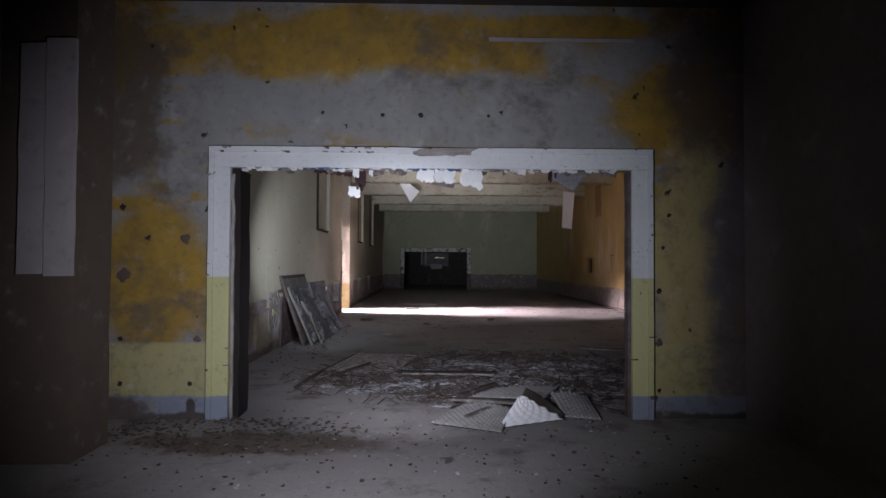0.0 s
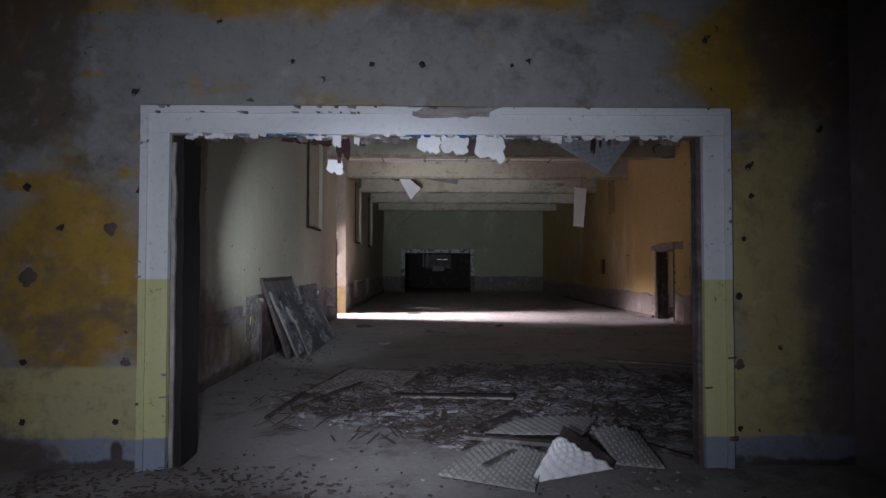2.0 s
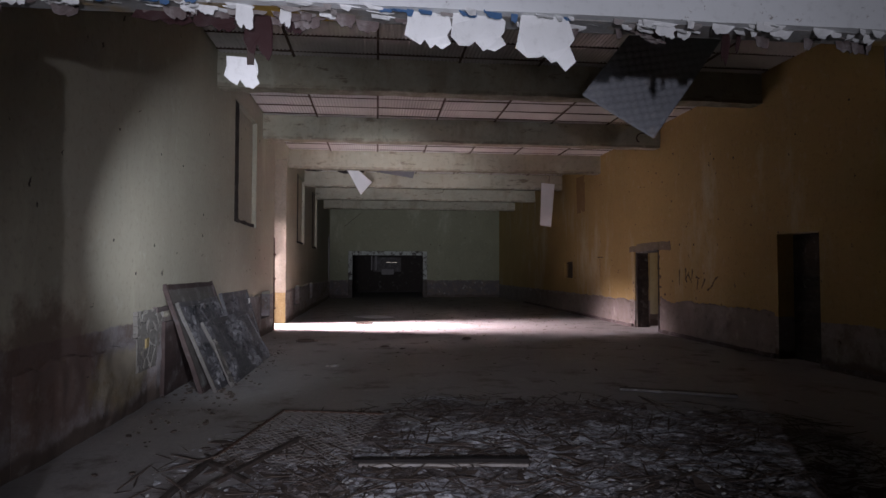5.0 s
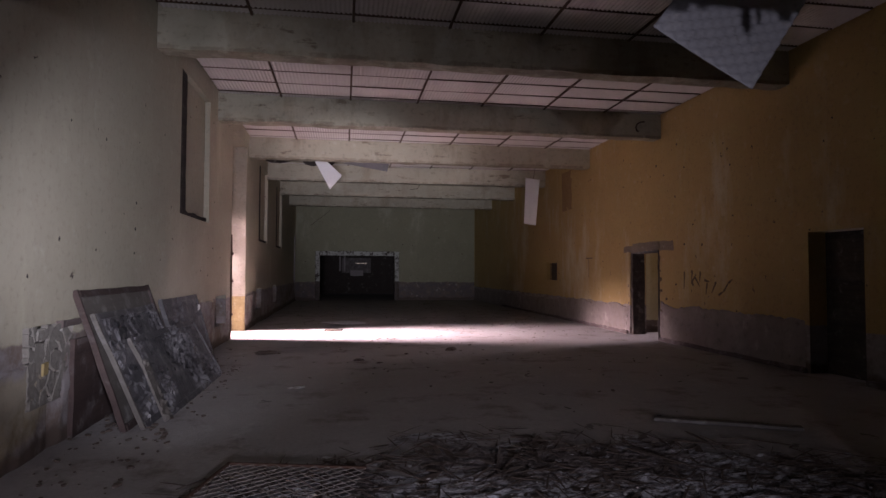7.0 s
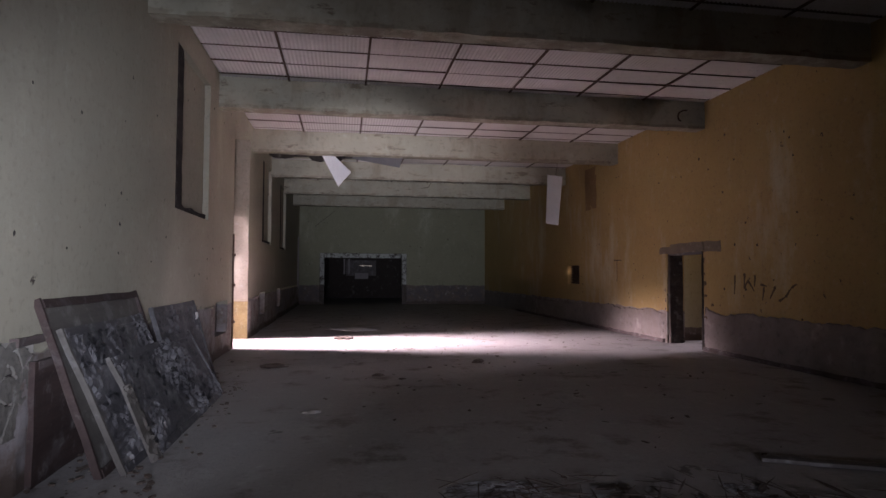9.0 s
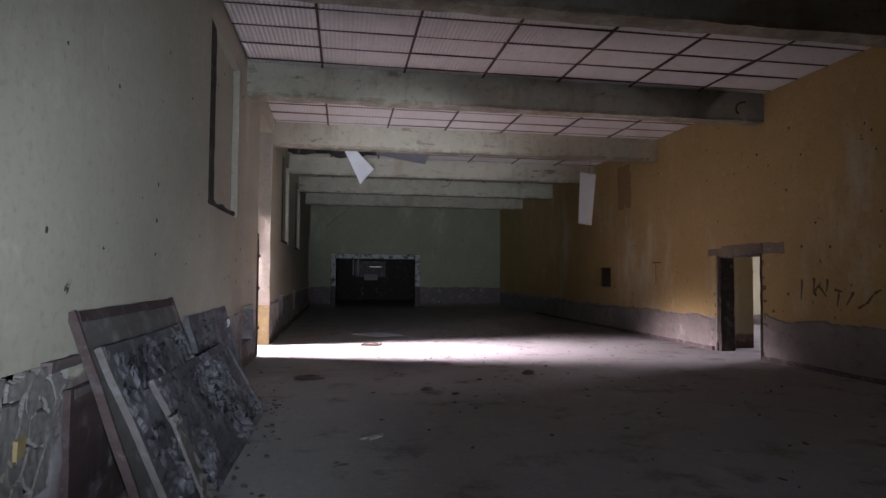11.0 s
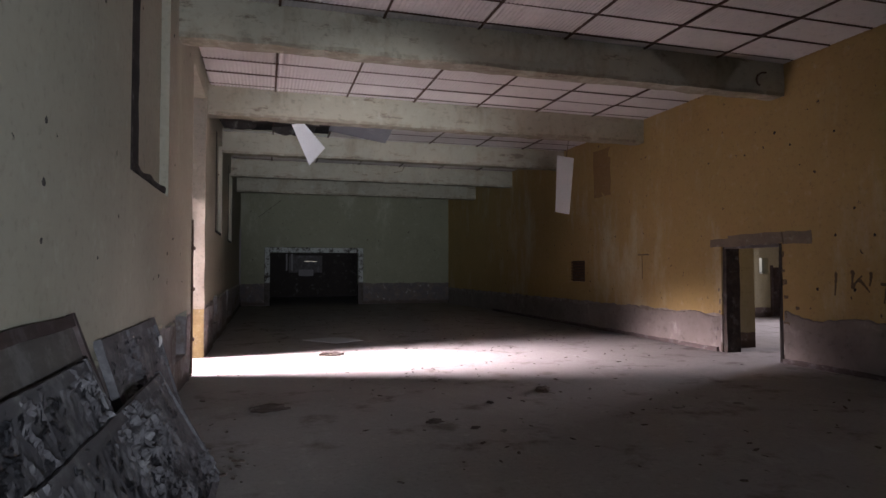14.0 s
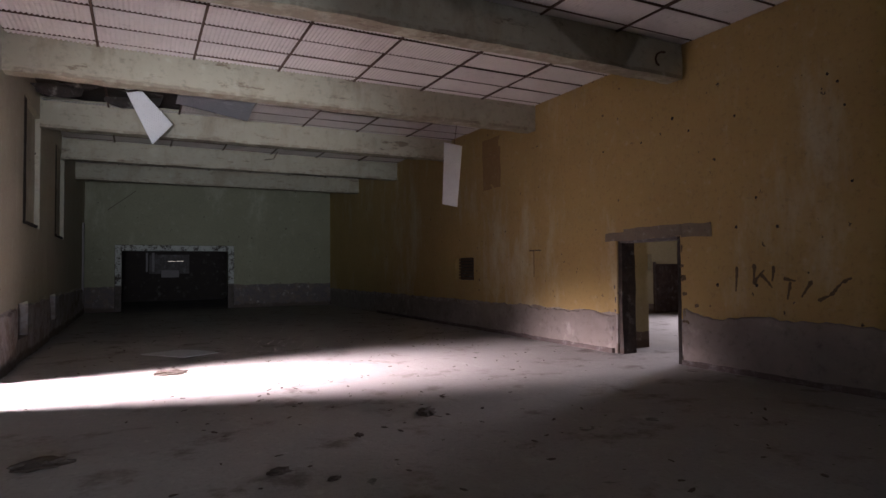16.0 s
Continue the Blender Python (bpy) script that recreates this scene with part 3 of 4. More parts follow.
for x, w, h in ((-1.15, 0.24, 0.06), (-0.94, 0.18, 0.09), (-0.76, 0.12, 0.2), (-0.62, 0.08, 0.08), (1.3, 0.05, 0.15), (1.36, 0.025, 0.1)):
    part("torn_membrane", scrap(rng, w, h, 0.03, True), MAROON, front_casing, "dark red torn membrane").location = (x, rng.uniform(0.06, 0.11), 2.672)
part("bare_wood", scrap(rng, 0.74, 0.085, -0.004), PALEWOOD, front_casing, "bare split wood where the moulding broke off").location = (0.15, -0.052, 2.878)
# reveal boards and the flake that hangs on a thread
rev = thing("doorway_lining", pose(0, 0, 0), "dark weathered timber lining inside the doorway", "door lining")
rev["kind"] = "structure"
# added black strip gives the jamb's cast shadow; no post stands here
part("post", rough_box((-2.118, SOUTH + 0.03, 0), (-2.03, HALL_S + 0.03, 2.65), 0.06, 0.016, 2), LATH_AND_SHADE, rev, "black strip for the shadow beside the jamb")
part("strip", rough_box((-2.116, SOUTH + 0.002, 0), (-2.085, SOUTH + 0.028, 2.6), 0.05, 0.014, 8), PALEWOOD, rev, "pale split strip")
part("lining_board", rough_box((2.125, SOUTH + 0.005, 0), (2.158, SOUTH + 0.12, 2.655), 0.06, 0.010, 3), LINING, rev)
hang = thing("hanging_flake", pose(-0.83, SOUTH + 0.1, 2.42), "torn white paint flake hanging under the lintel", "paint flake")
part("flake", scrap(rng, 0.14, 0.13, 0.03, True), FLAKE, hang).location = (0, 0, 0.06)
part("strip", rough_box((0.02, 0, 0.03), (0.05, 0.006, 0.25), 0.04, 0.008, 2), BLACKWOOD, hang)

# broken anchor holes round the doorway
for x, z, r in ((-3.24, 1.51, 0.085), (-3.26, 0.84, 0.03), (-3.26, 0.37, 0.035), (-2.53, 0.37, 0.03), (-2.46, 0.84, 0.045), (-3.26, 2.23, 0.04), (2.46, 1.36, 0.035), (2.46, 0.81, 0.045), (2.51, 1.83, 0.025), (2.575, 2.18, 0.025), (-1.16, 3.26, 0.022), (-0.52, 3.24, 0.026), (-0.11, 3.24, 0.03), (0.62, 3.24, 0.02), (-2.6, 1.9, 0.06), (2.46, 0.3, 0.025)):
    bm = bmesh.new()
    bmesh.ops.create_icosphere(bm, subdivisions=3, radius=0.8)
    for v in bm.verts:
        v.co *= 1 + 0.6 * noise.noise(v.co * 1.6 + Vector((x * 9, z * 7, 0)))
        v.co = Vector((v.co.x * r, v.co.y * 0.008, v.co.z * r))
    tagged(mesh_ob("anchor_hole", bm, BROWN if r > 0.04 else CHAR), "dark broken anchor hole in the plaster", "wall hole", "anchor holes round the doorway", "structure").location = (x, SOUTH - 0.002, z)

def wall_plug(x, y, z, r):
    bm = bmesh.new()
    bmesh.ops.create_icosphere(bm, subdivisions=2, radius=1)
    for v in bm.verts:
        v.co *= 1 + 0.7 * noise.noise(v.co * 1.7 + Vector((y * 9, z * 7, 0)))
        v.co = Vector((v.co.x * 0.006, v.co.y * r * 0.52, v.co.z * r * 0.55))
    tagged(mesh_ob("wall_plug", bm, CHAR), "small dark plug hole in the limewash", "wall hole", "plug holes in the hall walls", "structure").location = (x, y, z)


for y, z, r in ((13.84, 2.46, 0.035), (13.82, 2.13, 0.04), (13.8, 1.82, 0.03), (11.95, 3.06, 0.025), (12.82, 3.06, 0.03), (18.3, 4.59, 0.04), (11.76, 1.89, 0.035), (12.6, 1.82, 0.025), (17.97, 1.86, 0.035), (15.0, 3.6, 0.02), (14.9, 1.75, 0.02), (17.4, 1.6, 0.03), (18.4, 2.05, 0.03), (19.3, 1.5, 0.02), (18.5, 3.0, 0.025), (10.6, 1.9, 0.03), (11.2, 1.55, 0.03)):
    wall_plug(WEST + 0.001, y, z, r)
for y, z, r in ((18.93, 4.13, 0.05), (18.6, 3.85, 0.04), (17.74, 3.9, 0.04), (19.64, 3.85, 0.035), (20.64, 3.86, 0.035), (17.42, 2.62, 0.035), (17.76, 2.21, 0.045), (17.1, 2.18, 0.045), (18.11, 1.33, 0.05), (17.44, 1.34, 0.045), (18.24, 2.17, 0.03)):
    wall_plug(EAST - 0.001, y, z, r)
rng = random.Random(21)
for i in range(34):
    wall_plug(EAST - 0.001, rng.uniform(14.4, 27.0), rng.choice((rng.uniform(2.5, 4.5), rng.uniform(0.95, 2.6))), rng.choice((0.016, 0.02, 0.026, 0.034)))

# pilaster in the front room
pil = thing("pilaster", pose(0, 0, 0), "concrete pilaster with off-white distemper above a dark base", "pilaster")
pil["kind"] = "structure"
part("body", rough_box((A_W, 5.01, 0), (-2.93, 5.6, A_CEIL), 0.25, 0.012, 2), BROWN, pil)
part("facing", rough_box((-3.36, 4.97, 1.55), (-3.15, 5.0, 3.44), 0.12, 0.008, 1), PILLAR, pil, "off-white distempered facing")
part("facing", rough_box((-3.145, 4.96, 1.53), (-2.91, 5.0, 3.48), 0.12, 0.010, 4), PILLAR, pil, "off-white distempered facing")
tagged(mesh_ob("wall_batten", rough_box((0.62, SOUTH - 0.02, 4.05), (2.2, SOUTH - 0.002, 4.09), 0.1, 0.006, 5), PILLAR), "thin chipped white batten on the ochre wall", "batten", kind="structure")


# ---- hall fittings ----
def door_frame(name, y0, y1, top, label):
    ob = thing(name, pose(EAST, 0, 0), label, "door frame")
    ob["kind"] = "structure"
    part("post", rough_box((0.03, y1 - 0.10, 0), (0.36, y1 - 0.002, top), 0.1, 0.014, 1), BLACKWOOD, ob)
    part("post", rough_box((-0.012, y0 + 0.002, 0), (0.10, y0 + 0.06, top), 0.1, 0.016, 2), CHAR, ob)
    part("head", rough_box((0.0, y0 + 0.06, top - 0.06), (0.2, y1 - 0.1, top - 0.002), 0.1, 0.01, 3), DARKWOOD, ob)
    return ob


door_frame("east_door_frame", 18.82, 20.32, 2.13, "split black timber door frame without a door")
lin = thing("door_lintel", pose(EAST, 0, 0), "cracked grey-brown lintel over the door opening", "lintel")
lin["kind"] = "structure"
part("timber", rough_box((-0.03, 18.78, 2.12), (-0.002, 20.6, 2.27), 0.07, 0.03, 6), LINTEL, lin)
part("timber", rough_box((-0.04, 18.8, 2.235), (-0.004, 20.1, 2.33), 0.07, 0.025, 8), LINTEL, lin)
part("patch", rough_box((-0.014, 18.2, 2.11), (-0.002, 18.79, 2.32), 0.06, 0.03, 7), LINTEL, lin, "smeared mortar patch")
leaf = thing("closed_door", pose(EAST + 0.3, 0, 0), "blackened closed timber door in the yellow wall", "door")
part("leaf", box((0, 13.16, 0.005), (0.05, 14.19, 2.245), 0.004), BLACKWOOD, leaf)
for k in range(4):
    part("rail", box((-0.02, 13.2, 0.1 + k * 0.66), (0.0, 14.15, 0.24 + k * 0.66), 0.005), BLACKWOOD, leaf)
# bare spots and lost plaster round the east door
spots = thing("lost_plaster", pose(EAST - 0.004, 0, 0), "dark bare spots where plaster broke off beside the door", "wall damage")
spots["kind"] = "structure"
for k in range(15):
    y = 18.8 - abs(rng.gauss(0, 0.12)) if k % 3 else 20.36 + abs(rng.gauss(0, 0.1))
    z = rng.uniform(0.2, 2.05)
    f = scrap(rng, rng.uniform(0.02, 0.10), rng.uniform(0.02, 0.14), 0.0, True)
    f.transform(Matrix.Rotation(math.radians(90), 4, "Z"))
    part("bare_spot", f, (LINING, SOOT, SOOT)[k % 3], spots).location = (-0.002 if z > 0.8 else -0.045, y, z)
# dark door in the far wall of the side room
far_door = thing("side_room_door", pose(15.0, 27.18, 0), "dark red-brown timber door in the side room wall", "door")
part("leaf", box((0.06, -0.05, 0.01), (1.5, -0.01, 1.72), 0.004), REDWOOD, far_door)
for a, b in ((0.0, 0.06), (1.5, 1.56)):
    part("jamb", box((a, -0.07, 0.0), (b, 0.015, 1.79), 0.004), LINING, far_door)
for z in (0.08, 0.8, 1.52):
    part("rail", box((0.1, -0.066, z), (1.46, -0.05, z + 0.13), 0.004), REDWOOD, far_door)
# damp black foot of the east wall
for y0, y1, k in ((10.0, 13.1, 1), (14.25, 18.78, 2), (20.4, 33.0, 3)):
    setting("baseboard", rough_box((EAST - 0.062, y0, 0), (EAST, y1, 0.085), 0.09, 0.02, k), LINING, "damp blackened foot of the yellow wall", "baseboard")
# vent recess in the east wall
vent = thing("vent_grille", pose(EAST + 0.12, 0, 0), "rusty iron vent grille set in the wall", "vent")
part("backing", box((0.05, 25.752, 1.302), (0.08, 26.798, 1.918)), VOIDSHADE, vent)
for k in range(7):
    part("slat", box((-0.02, 25.78, 1.33 + k * 0.085), (0.01, 26.77, 1.375 + k * 0.085), 0.004), RUST, vent)
tagged(mesh_ob("bare_patch", rough_box((EAST - 0.008, 24.35, 3.65), (EAST - 0.003, 25.2, 4.95), 0.12, 0.02, 4), STAIN), "rust-brown bare render patch on the yellow wall", "wall patch", kind="structure")

for a, b in WINDOWS:
    fr = thing("blocked_window", pose(WEST, 0, 0), "bricked-up window recess with a dark timber frame", "window")
    fr["kind"] = "structure"
    part("infill", rough_box((-0.3, a + 0.002, 2.535), (-0.10, b - 0.002, 4.915), 0.2, 0.006, a + 1), HALL_W, fr, "plastered infill")
    part("frame_post", rough_box((-0.05, a + 0.01, 2.56), (-0.004, a + 0.34, 4.9), 0.1, 0.012, a), CHAR, fr)
    part("sill", rough_box((-0.09, a + 0.02, 2.535), (0.012, b - 0.3, 2.59), 0.09, 0.03, b), CHAR, fr, "broken dark sill")
pipe = thing("door_iron", pose(WEST + 0.012, 20.36, 0), "rusty iron angle with hinge lugs beside the doorway", "door hardware")
part("angle", rough_box((-0.008, -0.02, 0.01), (0.02, 0.03, 2.45), 0.12, 0.006, 1), RUST, pipe)
for z in (0.55, 1.33, 1.97):
    part("lug", box((-0.006, -0.06, z), (0.05, 0.06, z + 0.06), 0.01), RUST, pipe)

setting("jamb_lining", rough_box((WEST - 0.64, 22.465, 0), (WEST + 0.006, 22.497, 0.92), 0.12, 0.014, 9), YELLOW, "chipped yellow plaster at the foot of the tall doorway", "jamb")
setting("jamb_lining", rough_box((WEST - 0.64, 22.47, 0.925), (WEST + 0.004, 22.497, 4.94), 0.12, 0.014, 7), CREAM, "pale cream plaster jamb of the tall doorway", "jamb")
setting("corner_batten", rough_box((WEST - 0.005, 38.25, 0.42), (WEST + 0.05, 38.5, 3.5), 0.12, 0.014, 13), PILLAR, "pale batten in the far corner of the hall", "batten")
# slatted shutter in the end room window
sh = thing("slatted_shutter", pose(0, 47.96, 0), "broken dark shutter with two daylight gaps", "shutter")
for z, h in ((1.48, 0.25), (1.72, 0.25), (1.96, 0.185), (2.17, 0.35)):
    part("slat", box((-0.55, 0.005 if z < 1.6 or 1.9 < z < 2 else 0.0, z), (1.45, 0.03, z + h), 0.002), DARKWOOD, sh)
for a, b in ((-0.55, 0.38), (0.74, 0.82), (1.15, 1.45)):
    part("slat", box((a, -0.02, 2.12), (b, -0.004, 2.2), 0.002), DARKWOOD, sh)
part("board", rough_box((0.04, -0.03, 1.28), (0.92, -0.01, 1.66), 0.1, 0.012, 3), PILLAR, sh, "pale board nailed under the gaps")
for a, b in ((-0.72, -0.62), (-0.42, -0.3)):
    part("stile", rough_box((a, -0.04, 1.6), (b, -0.006, 2.62), 0.1, 0.01, a), PILLAR, sh, "pale flaked stile")


# ---- dimpled sheets that came loose ----
def dimpled(w, l, bend, pitch=0.085, amp=0.016, mat=PANEL, corner=None):
    """A dimpled sheet w by l; bend(u, v) gives a place for each share of its width and length."""
    nx, ny = round(w / pitch * 4), round(l / pitch * 4)
    bm = bmesh.new()
    grid = []
    for j in range(ny + 1):
        row = []
        for i in range(nx + 1):
            u, v = i / nx, j / ny
            p = Vector(bend(u, v))
            e = 0.01
            a = Vector(bend(u + e, v)) - p
            b = Vector(bend(u, v + e)) - p
            nrm = a.cross(b)
            nrm = nrm.normalized() if nrm.length > 1e-9 else Vector((0, 0, 1))
            d = amp * math.sin(u * w / pitch * 2 * math.pi) * math.sin(v * l / pitch * 2 * math.pi)
            row.append(bm.verts.new(p + nrm * d))
        grid.append(row)
    for j in range(ny):
        for i in range(nx):
            u, v = (i + 0.5) / nx, (j + 0.5) / ny
            if corner is None or corner(u, v):
                bm.faces.new([grid[j][i], grid[j][i + 1], grid[j + 1][i + 1], grid[j + 1][i]])
    for v in [v for v in bm.verts if not v.link_faces]:
        bm.verts.remove(v)
    return bm


def quad(p00, p10, p01, p11, sag=(0, 0, 0), curl=(0, 0, 0)):
    p00, p10, p01, p11, sag, curl = (Vector(p) for p in (p00, p10, p01, p11, sag, curl))

    def f(u, v):
        return p00 * (1 - u) * (1 - v) + p10 * u * (1 - v) + p01 * (1 - u) * v + p11 * u * v + sag * (4 * u * (1 - u)) * v + curl * (u * u * (1 - v))
    return f


def sheet(name, w, l, f, label, mat=PANEL, **kw):
    bm = dimpled(w, l, f, mat=mat, **kw)
    ob = mesh_ob(name, bm, mat, smooth=True)
    mod = ob.modifiers.new("thickness", "SOLIDIFY")
    mod.thickness = 0.004
    return tagged(ob, label, "ceiling panel")


LOOSE = mat_plain("grey dimpled plastic", (0.50, 0.51, 0.53), (0.40, 0.41, 0.43), 3, 0.5, dirt=0.3)
GREY = mat_plain("dark grey dimpled plastic", (0.19, 0.19, 0.20), (0.13, 0.13, 0.14), 3, 0.6, dirt=0.4)
WHITE = mat_plain("white dimpled plastic", (0.74, 0.74, 0.74), (0.64, 0.64, 0.64), 3, 0.45, dirt=0.15)
sheet("hanging_sheet", 0.74, 1.5, quad((1.53, 9.1, 3.14), (2.15, 9.05, 2.75), (2.47, 9.32, 4.30), (3.07, 9.30, 3.92), (0, 0.03, 0), (0, -0.03, 0)), "grey dimpled ceiling panel hanging slantwise from the ceiling", mat_plain("grey dull plastic", (0.33, 0.34, 0.36), (0.25, 0.26, 0.28), 3, 0.55, dirt=0.35), pitch=0.1)
sheet("hanging_sheet", 0.5, 1.45, quad((5.36, 24.45, 3.16), (5.74, 24.40, 3.10), (5.40, 24.4, 4.64), (5.86, 24.35, 4.58)), "white narrow ceiling panel hanging on a wire", WHITE)
sheet("hanging_sheet", 0.7, 1.4, quad((-0.86, 25.5, 4.26), (-0.47, 25.5, 4.72), (-1.47, 24.3, 5.28), (-1.29, 24.3, 5.28), (0.06, 0, 0.03)), "white ceiling panel folded down below a hole", WHITE)
sheet("sagging_sheet", 1.4, 1.4, quad((-0.45, 24.9, 5.02), (0.95, 24.9, 4.80), (-0.4, 23.3, 5.26), (1.05, 23.3, 5.26), (0, 0, 0.03)), "grey dimpled ceiling panel sagging from the ceiling", GREY)


# black membranes; the wide ones are added to fill in the hole's dark
for x, y, w, h, a in ((-2.0, 23.19, 1.1, 0.22, 3), (-1.1, 23.19, 0.9, 0.3, -4), (-2.1, 24.9, 0.9, 0.2, 2), (-0.6, 24.2, 0.5, 0.16, -6), (-0.2, 23.22, 1.3, 0.2, 2), (0.5, 24.6, 0.9, 0.18, -3), (-2.56, 25.6, 0.92, 0.26, 0), (-1.2, 25.9, 1.1, 0.24, -4)):
    ob = mesh_ob("torn_membrane", scrap(rng, w, h, 0.05), CHAR)
    ob.matrix_world = pose(x, y, CEIL + 0.01, 20, a, a)
    tagged(ob, "torn black membrane in the ceiling hole, also filling in its dark", "membrane", "membranes in the ceiling hole")


def wire(name, pts, r, mat, label, category="wire"):
    cu = bpy.data.curves.new(name, "CURVE")
    cu.dimensions, cu.bevel_depth, cu.bevel_resolution = "3D", r, 1
    sp = cu.splines.new("POLY")
    sp.points.add(len(pts) - 1)
    for p, q in zip(sp.points, pts):
        p.co = (*q, 1)
    cu.materials.append(mat)
    tmp = bpy.data.objects.new(name, cu)
    me = bpy.data.meshes.new_from_object(tmp)
    bpy.data.objects.remove(tmp)
    return tagged(new(name, me), label, category)


wire("hanging_wire", [(5.66, 24.38, 4.60), (5.70, 24.36, 4.95), (5.75, 24.33, 5.32)], 0.008, RUST, "thin rusty wire holding up a ceiling panel")
wire("hanging_wire", [(2.55, 9.31, 4.25), (2.62, 9.36, 4.8), (2.66, 9.4, 5.33)], 0.007, RUST, "thin rusty wire holding up a ceiling panel")
wire("hanging_wire", [(3.0, 9.31, 3.96), (3.12, 9.36, 4.7), (3.16, 9.4, 5.33)], 0.007, RUST, "thin rusty wire holding up a ceiling panel")
wire("iron_hook", [(6.52, 18.66, 5.11), (6.42, 18.655, 5.10), (6.33, 18.65, 5.05), (6.30, 18.65, 4.97), (6.32, 18.65, 4.90), (6.37, 18.65, 4.87)], 0.017, RUST, "rusty iron hook on the beam by the yellow wall", "hook")
wire("ceiling_lath", [(-2.6, 23.3, 5.22), (-1.7, 24.0, 5.12), (-0.7, 24.6, 5.05)], 0.022, BLACKWOOD, "broken dark lath hanging in the ceiling hole", "lath")
wire("ceiling_lath", [(-2.2, 24.5, 5.2), (-1.3, 24.5, 5.05), (-0.4, 24.3, 5.25)], 0.02, BLACKWOOD, "broken dark lath hanging in the ceiling hole", "lath")
wire("hanging_wire", [(2.75, 30.6, 5.3), (2.6, 30.5, 5.05), (2.3, 30.4, 4.98)], 0.012, RUST, "thin rusty wire hanging from the ceiling")
wire("hanging_wire", [(-2.2, NORTH - 0.05, 4.1), (-1.2, NORTH - 0.1, 4.9)], 0.01, RUST, "dark cable hanging across the end wall")


# ---- leaning boards ----
def flaky_slab(w, h, thick, seed):
    """A board face with lifted, curled flakes, and a plain back."""
    bm = bmesh.new()
    ny, nz = int(w / 0.02), int(h / 0.02)
    rows = []
    for k in range(nz + 1):
        row = []
        for i in range(ny + 1):
            y, z = 0.01 + w * i / ny, 0.01 + h * k / nz
            q = Vector((y * 9, z * 9, seed * 3))
            edge = 1 - abs(noise.noise(q)) * 5
            patch = max(0.0, noise.noise(q * 0.22 + Vector((9, 0, 0))) + 0.22)
            d = 0.075 * max(0.0, edge) * patch + 0.006 * noise.noise(q * 3)
            row.append(bm.verts.new((-thick * 0.3 + d, y, z)))
        rows.append(row)
    for a, b in zip(rows, rows[1:]):
        for i in range(ny):
            bm.faces.new([a[i], a[i + 1], b[i + 1], b[i]])
    rim = rows[0] + [r[-1] for r in rows[1:]] + rows[-1][-2::-1] + [r[0] for r in rows[-2:0:-1]]
    back = [bm.verts.new((-thick, v.co.y, v.co.z)) for v in rim]
    for i in range(len(rim)):
        j = (i + 1) % len(rim)
        bm.faces.new([rim[i], rim[j], back[j], back[i]])
    bm.faces.new(back)
    return bm


def curled_flakes(w, h, seed, count, where):
    """Lifted curls of old coating; where(u, v) is the share of them that stays at each place of the board."""
    r = random.Random(seed)
    verts, faces = [], []
    while count:
        u, v = r.random(), r.random()
        if r.random() > where(u, v) * max(0.0, 0.5 + 1.6 * noise.noise(Vector((u * w * 3.2, v * h * 3.2, seed)))):
            continue
        count -= 1
        a, b, bend = r.uniform(0.014, 0.05), r.uniform(0.008, 0.026), r.uniform(0.5, 2.1)
        turn = r.uniform(-0.9, 0.9) + (math.pi if r.random() < 0.3 else 0)
        k = len(verts)
        for i in range(5):
            f = i / 4
            up, out = b * (1 - math.cos(bend * f)) / bend + 0.004, b * 2 * math.sin(bend * f) / bend
            for side in (-1, 0, 1):
                q = side * a * (1 - 0.3 * f) * r.uniform(0.75, 1.1) + 0.006 * r.uniform(-1, 1)
                y = u * w + q * math.cos(turn) - out * math.sin(turn)
                z = v * h + q * math.sin(turn) + out * math.cos(turn)
                verts.append((up + 0.004 * r.random() - 0.008, min(w, max(0.0, y)), min(h, max(0.0, z))))
        for i in range(4):
            for j in range(2):
                p = k + i * 3 + j
                faces.append((p, p + 1, p + 4, p + 3))
    bm = bmesh.new()
    vs = [bm.verts.new(p) for p in verts]
    for f in faces:
        bm.faces.new([vs[i] for i in f])
    bmesh.ops.solidify(bm, geom=bm.faces[:], thickness=0.003)
    return bm


def leaning(name, y0, y1, bottom_x, top_x, top_z, label, mat, strips=True, thick=0.05, skew=0.0, by=0.0, pale=False, rim=None, flaky=True):
    """A framed board whose foot stands at bottom_x and whose head leans at top_x."""
    ob = thing(name, pose(bottom_x, y0, 0.0), label, "board", "boards leaning on the wall")
    h = math.hypot(top_z, bottom_x - top_x)
    tilt = math.degrees(math.atan2(bottom_x - top_x, top_z))
    ob.matrix_world = pose(bottom_x, y0 + by, 0.0) @ pose(0, 0, 0, skew, 0, 0) @ pose(0, 0, 0, 0, -tilt, 0)
    w = y1 - y0
    part("panel", flaky_slab(w - 0.02, h - 0.02, thick, y0) if flaky else rough_box((-thick, 0.01, 0.01), (-0.022, w - 0.01, h - 0.01), 0.15, 0.004, y0), mat, ob)
    rim = rim or mat
    if strips:
        for a, b in ((0, 0.03), (w - 0.05, w)):
            part("stile", rough_box((-thick, a, 0), (0.006, b, h), 0.1, 0.008, a + y0), DULLWOOD if a == 0 and pale else rim, ob, "pale split edge" if a == 0 and pale else "")
        for a in (0.0, h - 0.08):
            part("rail", rough_box((-thick, 0.045, a), (0.006, w - 0.07, a + 0.07), 0.1, 0.008, a + 3), rim, ob)
    return ob


